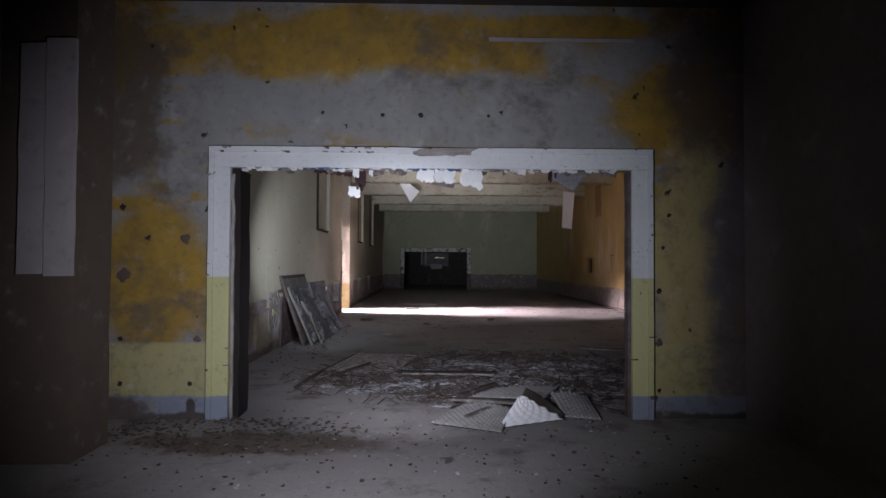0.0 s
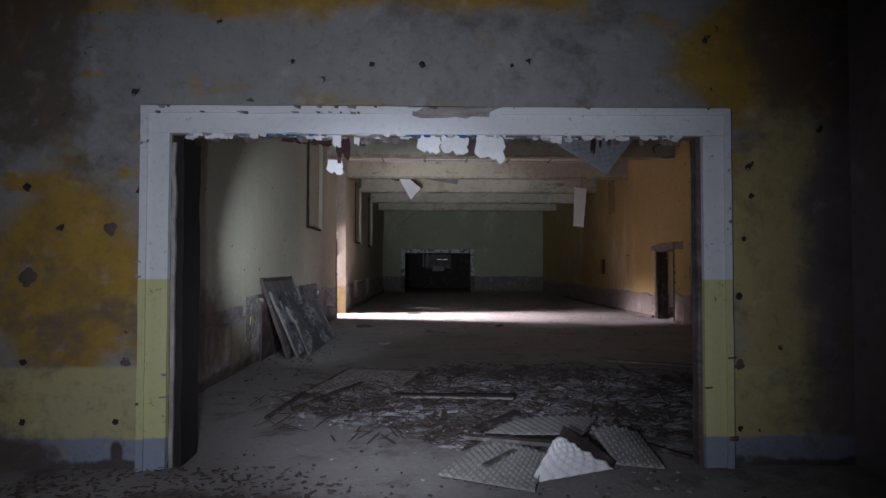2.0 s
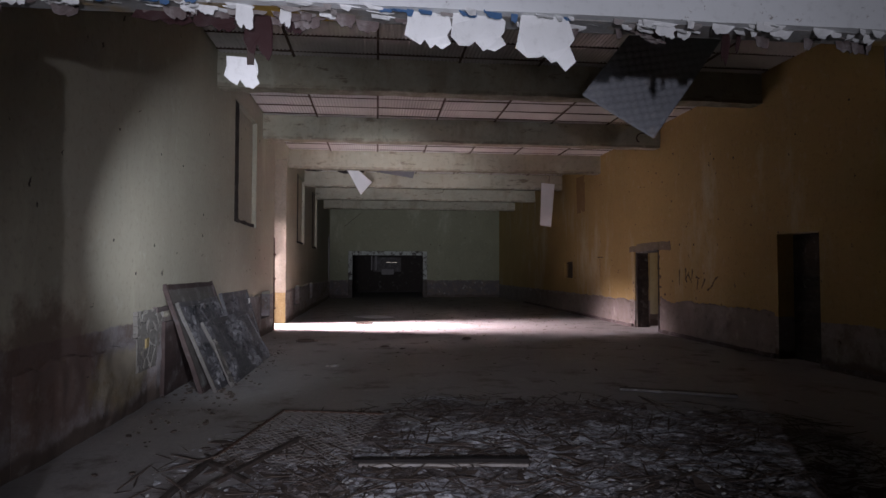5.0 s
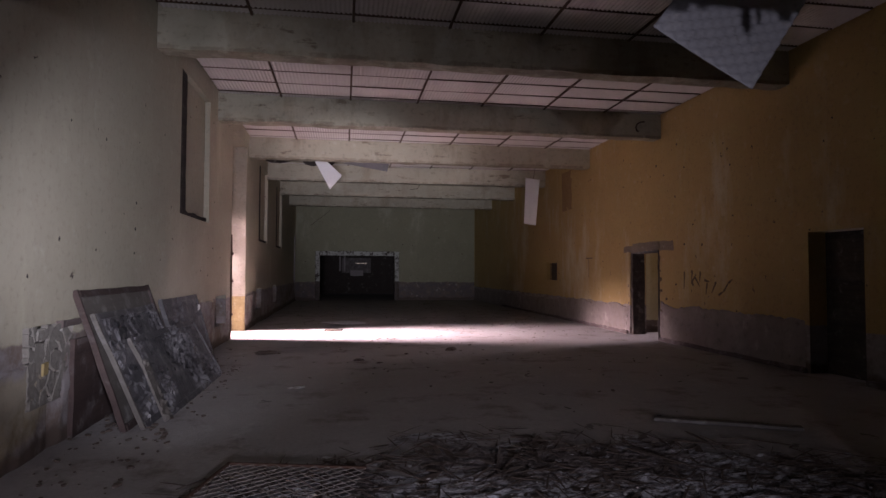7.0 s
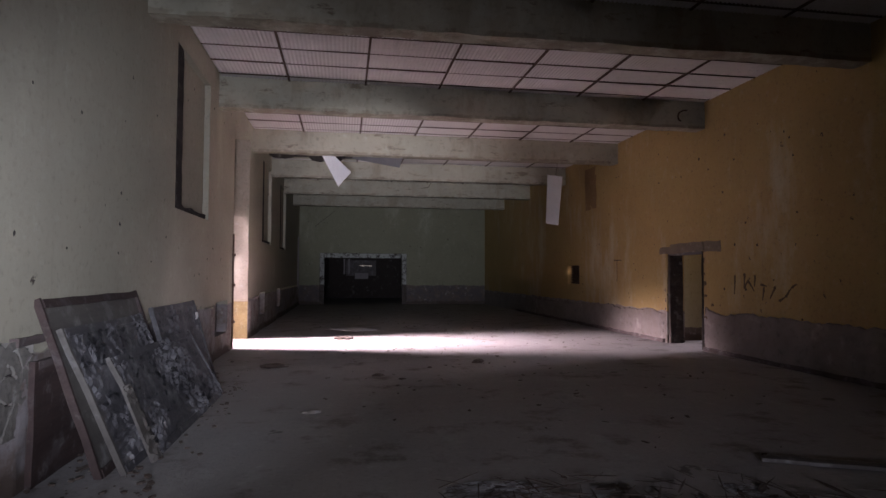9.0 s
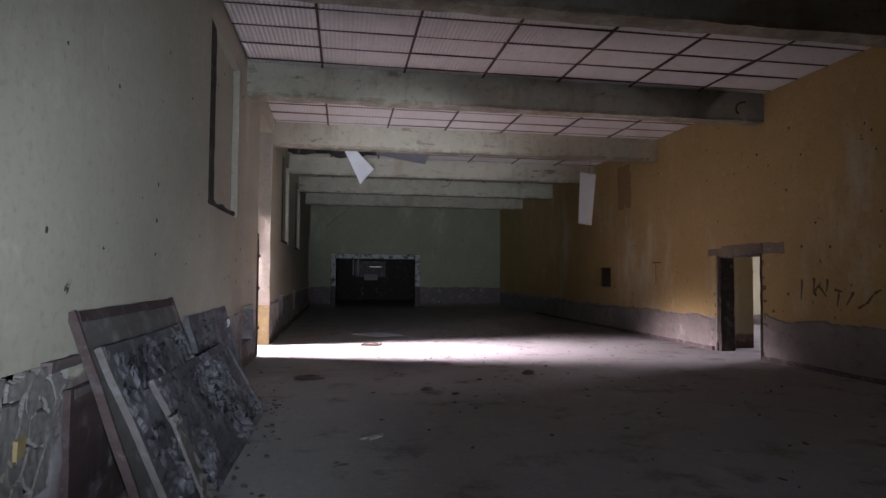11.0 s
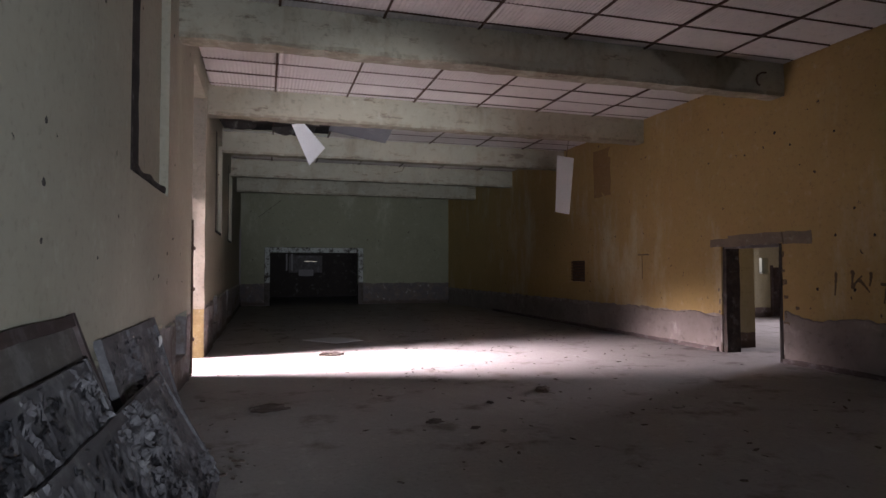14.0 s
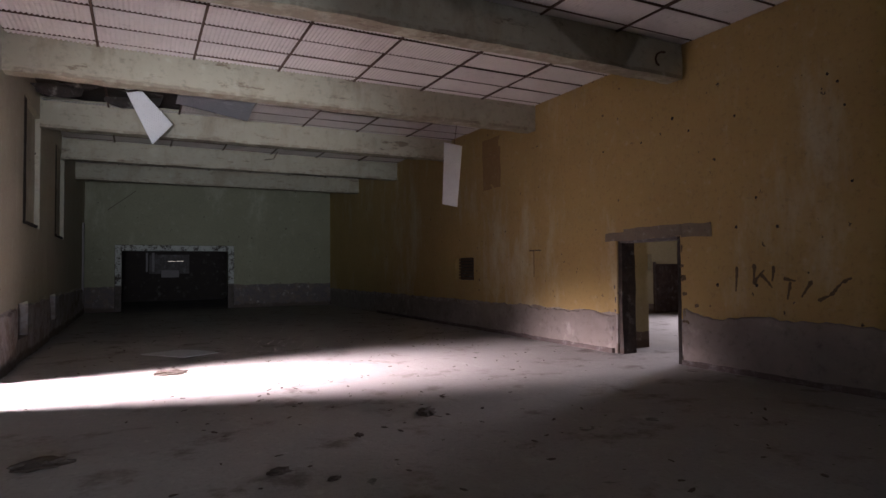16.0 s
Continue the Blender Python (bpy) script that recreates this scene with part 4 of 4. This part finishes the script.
leaning("leaning_board", 12.08, 14.28, -2.48, -2.97, 1.41, "dull brown panel in a dark red-brown frame leaning on the wall", DULLWOOD, rim=REDWOOD, flaky=False)
second = leaning("leaning_board", 12.16, 14.06, -2.33, -2.84, 1.17, "dark timber panel with flaking surface leaning on others", BOARD, thick=0.04, pale=True)
third = leaning("leaning_board", 12.72, 15.5, -2.22, -2.68, 0.86, "scuffed dark timber panel leaning in front of others", BOARD, thick=0.04, pale=True)
fourth = leaning("leaning_board", 14.84, 16.9, -2.6, -2.96, 1.19, "dark rough timber panel leaning on the wall", BOARD)
tagged(part("flaked_coat", curled_flakes(1.86, 1.25, 31, 260, lambda u, v: 1.0 if v > 0.45 and u > 0.15 else 0.25), COAT, second), "curling blackened flakes", kind="stuff")
tagged(part("flaked_coat", curled_flakes(2.74, 0.95, 32, 270, lambda u, v: 1.0 if abs(u + 0.45 * v - 0.78) < 0.2 else 0.12), COAT, third), "curling blackened flakes", kind="stuff")
tagged(part("flaked_coat", curled_flakes(2.02, 1.2, 33, 90, lambda u, v: 0.8), COAT, fourth), "curling blackened flakes", kind="stuff")
curl = scrap(random.Random(3), 0.10, 0.16, 0.09, True)
curl.transform(Matrix.Rotation(math.radians(70), 4, "Z"))
part("paper_scrap", curl, FLAKE, fourth, "curled white paper scrap").location = (0.03, 1.9, 1.05)


leaning("leaning_board", 12.45, 12.66, -2.20, -2.47, 0.66, "grey split plank leaning on the boards", DULLWOOD, strips=False, thick=0.03)


# ---- broken dado and lumps on the west wall ----
def crust(y0, y1, z0, z1, seed, x0=WEST, depth=0.05):
    """A lumpy layer of old plaster with a broken top edge."""
    bm = bmesh.new()
    n, k = max(3, int((y1 - y0) / 0.035)), 20
    cols = []
    for i in range(n + 1):
        y = y0 + (y1 - y0) * i / n
        zt = z1 + 0.12 * noise.noise(Vector((y * 1.3, seed, 0))) + 0.05 * noise.noise(Vector((y * 6, seed, 4)))
        col = [bm.verts.new((x0 - math.copysign(0.01, depth), y, z0))]
        for q in range(k):
            z = z0 + (zt - z0) * q / (k - 1)
            lump = 1 + 0.7 * noise.noise(Vector((y * 2.5, z * 2.5, seed))) + 0.5 * noise.noise(Vector((y * 5, z * 5, seed)))
            thin = max(0.05, min(1.0, (y - y0) / 0.2, (y1 - y) / 0.2))
            col.append(bm.verts.new((x0 + depth * thin * max(0.12, lump), y, z)))
        col.append(bm.verts.new((x0 - math.copysign(0.01, depth), y, zt + 0.02)))
        cols.append(col)
    for a, b in zip(cols, cols[1:]):
        for q in range(len(a) - 1):
            bm.faces.new([a[q], b[q], b[q + 1], a[q + 1]])
    bm.faces.new(cols[0])
    bm.faces.new(cols[-1][::-1])
    return bm


for y0, y1, z1, s in ((8.9, 11.6, 0.78, 1), (11.6, 18.7, 1.0, 2), (19.9, 20.3, 0.95, 3), (22.55, 24.5, 0.95, 4), (25.75, 28.8, 1.0, 5), (30.1, 39.2, 1.0, 6)):
    setting("dado", crust(y0, y1, 0, z1, s, WEST, 0.035), HALL_W, "broken lumpy plaster dado along the wall", "dado")
for y0, y1, z1, s in ((14.3, 18.79, 0.84, 7), (20.36, 25.6, 0.72, 8), (25.6, 39.2, 0.66, 9)):
    setting("dado", crust(y0, y1, 0, z1, s, EAST, -0.035), DADO_E, "worn grey-mauve dado along the yellow wall", "dado")

# black scrawl on the east wall
strokes = (((17.76, 1.62), (17.79, 1.24)), ((17.47, 1.65), (17.50, 1.36)), ((17.50, 1.36), (17.32, 1.56)), ((17.38, 1.51), (17.20, 1.31)), ((17.17, 1.62), (17.20, 1.40)), ((17.03, 1.44), (16.86, 1.41)), ((16.93, 1.40), (16.98, 1.15)), ((16.63, 1.42), (16.78, 1.19)), ((16.56, 1.15), (16.39, 1.23)), ((16.39, 1.23), (16.24, 1.40)), ((16.24, 1.40), (16.12, 1.46)))
scrawl = thing("wall_scrawl", pose(EAST - 0.002, 0, 0), "faded black brush strokes on the yellow wall", "graffiti")


def brush_stroke(ya, za, yb, zb):
    """A thin streak of paint with a heavy head, a ragged rim and a dry tail."""
    bm = bmesh.new()
    a, b = Vector((0, ya, za)), Vector((0, yb, zb))
    d = (b - a).normalized()
    side = Vector((0, -d.z, d.y))
    n = 14
    left, right = [], []
    for k in range(n + 1):
        f = k / n
        w = (0.027 - 0.017 * f) * min(1.0, 0.35 + 6 * f) * (1 + 0.7 * noise.noise(Vector((ya * 5, f * 9, 2))))
        p = a.lerp(b, f) + side * 0.012 * noise.noise(Vector((f * 4, yb, 7)))
        left.append(p + side * w)
        right.append(p - side * w * (1 + 0.5 * noise.noise(Vector((f * 11, za, 1)))))
    rim = left + right[::-1]
    top = [bm.verts.new(p + Vector((-0.003, 0, 0))) for p in rim]
    low = [bm.verts.new(p + Vector((0.001, 0, 0))) for p in rim]
    for k in range(n):
        q = len(rim) - 1 - k
        bm.faces.new([top[k], top[k + 1], top[q - 1], top[q]])
    for k in range(len(rim)):
        q = (k + 1) % len(rim)
        bm.faces.new([top[k], low[k], low[q], top[q]])
    bmesh.ops.recalc_face_normals(bm, faces=bm.faces)
    return bm


for (ya, za), (yb, zb) in strokes:
    part("brush_stroke", brush_stroke(ya, za, yb, zb), SOOT, scrawl)
crack = thing("wall_groove", pose(EAST - 0.003, 0, 0), "dark cross-shaped groove in the yellow plaster", "wall mark")
part("groove", rough_box((-0.003, 22.97, 1.42), (0.0, 22.99, 2.03), 0.1, 0.006, 1), SOOT, crack)
part("groove", rough_box((-0.003, 22.7, 2.0), (0.0, 23.15, 2.03), 0.1, 0.006, 2), SOOT, crack)

# broken, cracked plaster beside the leaning boards, black sheet behind for the crack shade
def broken_plaster():
    ob = thing("broken_plaster", pose(WEST, 11.15, 0.42), "cracked lumps of pale plaster coming off the wall", "plaster")
    ob["kind"] = "structure"
    part("backing", rough_box((0.0, 0.03, 0.04), (0.022, 0.82, 0.62), 0.05, 0.012, 6), CHAR, ob, "black sheet that gives the cracks their shade")
    r = random.Random(5)
    seeds = [(r.uniform(-0.05, 0.95), r.uniform(-0.05, 0.75)) for k in range(34)]
    st, wide, high = 0.011, 0.86, 0.70
    n, m = int(wide / st), int(high / st)
    bm = bmesh.new()
    grid = []
    for k in range(m + 1):
        row = []
        for i in range(n + 1):
            y, z = i * st, k * st
            wy = y + 0.035 * noise.noise(Vector((y * 9, z * 9, 1)))
            wz = z + 0.035 * noise.noise(Vector((y * 9, z * 9, 5)))
            near = sorted(((wy - a) ** 2 + (wz - b) ** 2, c) for c, (a, b) in enumerate(seeds))[:2]
            gap = math.sqrt(near[1][0]) - math.sqrt(near[0][0])
            rim = min(y, wide - y, (high - z) + 0.09 * noise.noise(Vector((y * 6, 3, 0))), z + 0.1 + 0.1 * noise.noise(Vector((y * 5, 8, 0))))
            open_crack = 0.017 * max(0.0, 0.45 + 1.5 * noise.noise(Vector((y * 4, z * 4, 9))))
            x = 0.044 + 0.010 * noise.noise(Vector((near[0][1] * 3.7, 0, 0))) + 0.005 * noise.noise(Vector((y * 22, z * 22, 2)))
            if gap < open_crack or rim < 0.03 * abs(noise.noise(Vector((y * 16, z * 16, 4)))) + 0.004:
                x = 0.0
            row.append(bm.verts.new((x, y, z)))
        grid.append(row)
    for a, b in zip(grid, grid[1:]):
        for i in range(n):
            bm.faces.new([a[i], a[i + 1], b[i + 1], b[i]])
    part("plaster_face", bm, CHUNK, ob)
    part("bare_spot", rough_box((0.02, 0.25, 0.25), (0.055, 0.34, 0.36), 0.022, 0.03, 2), YELLOW, ob, "yellow lump of old plaster")
    part("ledge", rough_box((0.0, 0.6, 0.645), (0.06, 0.98, 0.70), 0.04, 0.04, 3), LINING, ob, "dark broken ledge")


CHUNK = mat_plain("cracked pale plaster", (0.22, 0.205, 0.175), (0.09, 0.078, 0.07), 4, 0.95, bump=0.8, dirt=0.6)
broken_plaster()
# added framed sheet that covers the dark maroon area behind the boards
back = thing("dark_fill", pose(-2.955, 11.96, 0), "dark red-brown sheet over the dark area behind the leaning boards", "board", "boards leaning on the wall")
part("panel", rough_box((0, 0.03, 0), (0.035, 1.31, 0.88), 0.12, 0.008, 9), REDWOOD, back)
part("rail", rough_box((0, 0.03, 0.882), (0.048, 1.31, 0.935), 0.1, 0.012, 10), LINING, back)
part("stile", rough_box((0, -0.03, 0), (0.046, 0.028, 0.935), 0.1, 0.010, 11), REDWOOD, back)

# ---- litter in the doorway ----
sheet("fallen_sheet", 0.78, 0.86, quad((0.01, 6.19, 0.03), (0.69, 5.84, 0.03), (0.42, 6.98, 0.05), (0.92, 6.56, 0.07), (0, 0, 0.03)), "dirty dimpled ceiling panel lying broken on the floor", DIRTY, pitch=0.085, amp=0.022)
sheet("fallen_sheet", 0.75, 0.45, quad((0.68, 6.02, 0.02), (1.41, 6.32, 0.03), (0.92, 6.31, 0.25), (1.0, 6.35, 0.25), (0, 0, 0.02)), "bright white dimpled panel bent upright on the floor", WHITE, pitch=0.13, amp=0.018)
# black sheet added as the dark flank of the bent white panel
sheet("dark_back_sheet", 0.5, 0.25, quad((0.94, 6.37, 0.2), (1.40, 6.38, 0.02), (1.02, 6.41, 0.34), (1.44, 6.41, 0.05), (0, 0, 0.02)), "black sheet forming the dark back of the white panel", CHAR, pitch=0.2, amp=0.006)
sheet("fallen_sheet", 0.45, 0.85, quad((1.44, 6.42, 0.03), (1.80, 6.30, 0.03), (1.42, 7.12, 0.13), (1.86, 7.12, 0.08), (0, 0, 0.05)), "grey dimpled ceiling panel buckled on the floor", DIRTY, pitch=0.1, amp=0.026)
sheet("fallen_sheet", 0.95, 0.6, quad((0.44, 7.2, 0.05), (1.35, 7.08, 0.08), (0.82, 7.68, 0.06), (1.66, 7.75, 0.07), (0, 0, 0.03)), "grey dimpled ceiling panel lying in rubbish", DIRTY, pitch=0.085, amp=0.022)


def stick(name, a, b, w, h, mat, label, category="lath"):
    a, b = Vector(a), Vector(b)
    d = b - a
    ob = mesh_ob(name, rough_box((0, -w / 2, 0), (d.length, w / 2, h), 0.1, 0.006, a.x + b.y), mat)
    ob.matrix_world = Matrix.Translation(a) @ d.to_track_quat("X", "Z").to_matrix().to_4x4()
    return tagged(ob, label, category, "laths on the floor")


stick("timber_lath", (-0.45, 8.95, 0.03), (0.95, 8.75, 0.06), 0.07, 0.04, LATH_AND_SHADE, "long blackened lath lying in rubbish")
# thin pale stick makes the lighter front edge of the same lath
stick("timber_lath", (-0.40, 8.885, 0.03), (0.93, 8.69, 0.05), 0.035, 0.02, PALEWOOD, "pale front edge added along the black lath")
stick("timber_lath", (-1.75, 7.95, 0.01), (-1.6, 9.1, 0.03), 0.045, 0.03, BLACKWOOD, "dark lath lying on the floor")
stick("timber_lath", (-1.55, 8.35, 0.01), (-0.95, 9.6, 0.06), 0.045, 0.03, BLACKWOOD, "dark lath lying on the floor")
stick("timber_lath", (-1.6, 9.05, 0.03), (-1.2, 8.6, 0.02), 0.04, 0.03, BLACKWOOD, "short dark lath lying on the floor")
stick("timber_lath", (0.28, 7.06, 0.06), (1.02, 6.66, 0.10), 0.09, 0.03, DULLWOOD, "split brown plank lying over a fallen panel")
# added black strip stands for the dark gap above the plank
stick("timber_lath", (0.45, 7.14, 0.05), (1.12, 6.84, 0.09), 0.10, 0.02, CHAR, "black strip put in for the dark gap behind a plank")
stick("timber_lath", (0.38, 6.28, 0.06), (0.66, 6.62, 0.07), 0.05, 0.02, DULLWOOD, "short brown lath lying on a fallen panel")
stick("timber_lath", (2.95, 11.75, 0.01), (4.2, 11.1, 0.02), 0.12, 0.03, DULLWOOD, "dull brown plank lying on the floor")
stick("timber_lath", (0.37, 7.33, 0.04), (0.86, 7.96, 0.06), 0.08, 0.03, BLACKWOOD, "dark lath lying in rubbish")
stick("timber_lath", (1.85, 6.95, 0.02), (2.1, 6.55, 0.02), 0.04, 0.03, BLACKWOOD, "short dark lath beside the jamb")

# wire lattice lying on the floor
lat = thing("wire_lattice", pose(-1.62, 9.15, 0.03, 2, 0, -14), "rusty wire lattice panel lying on the floor", "wire mesh")
part("frame_bar", box((0, 1.5, 0), (1.1, 1.525, 0.02)), RUST, lat)
part("frame_bar", box((0, 0, 0), (0.025, 1.5, 0.02)), RUST, lat)
bm = bmesh.new()
for k in range(-15, 12):
    for s in (1, -1):
        a = Vector((k * 0.1, 0, 0.01)) if s > 0 else Vector((k * 0.1 + 1.5, 0, 0.012))
        d = Vector((s, 1, 0)).normalized()
        lo, hi = 0.0, 1.5 * math.sqrt(2)
        ts = sorted(((0 - a.x) / d.x, (1.1 - a.x) / d.x))
        lo, hi = max(lo, ts[0]), min(hi, ts[1])
        if hi - lo > 0.1:
            m = Matrix.Translation(a + d * lo) @ d.to_track_quat("X", "Z").to_matrix().to_4x4()
            add_box(bm, (0, -0.0022, -0.002), (hi - lo, 0.0022, 0.002), m)
part("lattice", bm, PALEWOOD, lat, "grey zinc wire")


def litter(name, count, seed, area, size, flat, mat, label, long=1.0, lift=0.02):
    """Scattered chips, one mesh."""
    r = random.Random(seed)
    verts, faces = [], []
    for _ in range(count):
        while True:
            x, y = r.uniform(area[0], area[1]), r.uniform(area[2], area[3])
            n = noise.noise(Vector((x * 0.9, y * 1.3, seed)))
            cx, cy = (area[0] + area[1]) / 2, (area[2] + area[3]) / 2
            e = ((x - cx) / (area[1] - area[0]) * 2) ** 2 + ((y - cy) / (area[3] - area[2]) * 2) ** 2
            if e + n * 0.7 < r.uniform(0.5, 1.0):
                break
        s = size * r.uniform(0.35, 1.0) ** 1.5
        m = Matrix.Translation((x, y, s * flat * 0.5 + r.uniform(0, lift))) @ Euler((r.uniform(-0.25, 0.25), r.uniform(-0.25, 0.25), r.uniform(0, 6.28))).to_matrix().to_4x4()
        b = len(verts)
        k = 5
        for z in (-0.5, 0.5):
            for i in range(k):
                a = 6.283 * i / k
                q = r.uniform(0.6, 1.0) * s
                verts.append(m @ Vector((math.cos(a) * q * long, math.sin(a) * q / math.sqrt(long), z * s * flat)))
        faces.append(tuple(b + i for i in range(k))[::-1])
        faces.append(tuple(b + k + i for i in range(k)))
        faces.extend((b + i, b + (i + 1) % k, b + k + (i + 1) % k, b + k + i) for i in range(k))
    me = bpy.data.meshes.new(name)
    me.from_pydata(verts, [], faces)
    me.materials.append(mat)
    return tagged(new(name, me), label, "rubbish", kind="stuff")


def debris_mat():
    """A trodden layer of lath, plaster and leaf litter with a ragged rim."""
    x0, x1, y0, y1, st = -2.2, 4.6, 6.75, 11.6, 0.034
    nx, ny = int((x1 - x0) / st), int((y1 - y0) / st)
    verts, faces, idx = [], [], {}

    def height(x, y):
        e = ((x - 1.35) / 3.1) ** 2 + ((y - 9.1) / 2.15) ** 2
        body = 1 - e + 0.7 * noise.noise(Vector((x * 0.9, y * 0.9, 3))) + 0.35 * noise.noise(Vector((x * 3, y * 3, 8)))
        if body < 0.05:
            return None
        ridge = abs(noise.noise(Vector((x * 4.5, y * 9, 1)))) + 0.6 * abs(noise.noise(Vector((x * 15, y * 21, 5))))
        return min(1.0, body * 2.5) * (0.006 + 0.045 * ridge)

    for j in range(ny + 1):
        for i in range(nx + 1):
            x, y = x0 + i * st, y0 + j * st
            h = height(x, y)
            idx[i, j] = len(verts)
            verts.append((x + 0.012 * noise.noise(Vector((x * 30, y * 30, 0))), y, -0.012 if h is None else h))
    for j in range(ny):
        for i in range(nx):
            q = [idx[i, j], idx[i + 1, j], idx[i + 1, j + 1], idx[i, j + 1]]
            if max(verts[k][2] for k in q) > 0:
                faces.append(q)
    me = bpy.data.meshes.new("debris_layer")
    me.from_pydata(verts, [], faces)
    g = Nodes("trodden lath and plaster litter", 0.85)
    a = g.noise(7, 8, 0.78, None, (1, 2.2, 1))
    b = g.noise(26, 6, 0.75, None, (1, 2.0, 1))
    c = g.mix((0.075, 0.06, 0.055), (0.19, 0.165, 0.155), g.step(b, 0.4, 0.6))
    c = g.mix(c, (0.50, 0.52, 0.55), g.math("MULTIPLY", g.step(a, 0.45, 0.53), g.step(g.noise(1.0, 4, 0.6, None, None, (3, 1, 0)), 0.4, 0.6)))
    c = g.mix(c, (0.58, 0.59, 0.60), g.math("MULTIPLY", g.step(b, 0.6, 0.66), g.step(a, 0.48, 0.56)))
    me.materials.append(g.done(c, g.math("ADD", a, b), 1.0, 0.02))
    tagged(new("debris_layer", me), "trodden layer of dark lath, plaster and leaf litter on the floor", "rubbish", kind="stuff")


debris_mat()
litter("plaster_chips", 2600, 1, (-2.0, 4.2, 6.9, 11.0), 0.03, 0.16, RUBBLE, "grey plaster chips strewn over the floor", 1.3)
litter("dark_litter", 700, 2, (-1.8, 4.4, 6.8, 11.4), 0.09, 0.12, TWIG, "dark scraps and splinters strewn over the floor", 2.5)
litter("twigs", 2200, 3, (-2.1, 4.4, 6.6, 11.6), 0.036, 0.14, TWIG, "thin dark twigs and laths strewn over the floor", 7.0, 0.07)
litter("white_chips", 600, 4, (-1.9, 3.2, 6.6, 10.5), 0.022, 0.15, FLAKE, "white paint chips strewn over the floor", 1.25, 0.05)
litter("floor_crumbs", 420, 5, (-3.4, 3.3, 3.0, 7.4), 0.022, 0.4, TWIG, "dark crumbs on the front room floor")
litter("wall_litter", 700, 9, (-3.5, -0.5, 5.2, 6.5), 0.026, 0.25, TWIG, "brown dirt and splinters swept against the wall", 1.8, 0.03)
litter("front_chips", 160, 10, (-3.2, 2.6, 4.2, 7.4), 0.022, 0.2, RUBBLE, "grey plaster crumbs on the front room floor", 1.3)
litter("hall_crumbs", 700, 6, (-2.9, 6.9, 10.5, 38.0), 0.035, 0.2, TWIG, "dark crumbs and splinters on the hall floor", 1.6)
litter("wall_crumbs", 220, 7, (-3.0, -1.8, 8.9, 17.5), 0.04, 0.4, TWIG, "broken plaster at the foot of the wall")

# single things on the hall floor
sheet("fallen_sheet", 1.2, 0.75, quad((-1.05, 24.7, 0.02), (-0.35, 23.85, 0.02), (-0.35, 25.0, 0.02), (0.3, 24.2, 0.02), (0, 0, 0.02)), "grey dimpled ceiling panel lying flat on the floor", LOOSE)
for x, y, s, a in ((-1.85, 17.7, 0.2, 10), (1.8, 17.85, 0.15, 60), (-0.65, 22.1, 0.22, 5), (-1.0, 14.15, 0.12, 40), (-0.1, 16.6, 0.1, 20), (0.25, 16.24, 0.06, 35), (0.83, 17.33, 0.06, 80)):
    bm = bmesh.new()
    bmesh.ops.create_icosphere(bm, subdivisions=3, radius=1)
    for v in bm.verts:
        v.co *= 1 + 0.7 * noise.noise(v.co * 2.2 + Vector((x, y, 0)))
        v.co = Vector((v.co.x * s, v.co.y * s * 0.6, max(0.0, v.co.z * s * 0.22 + s * 0.08)))
    tagged(mesh_ob("debris_scrap", bm, TWIG if x != -1.0 else PALEWOOD), "crumpled dark scrap lying on the floor", "debris", "scraps on the hall floor").matrix_world = pose(x, y, 0, 0, 0, a)
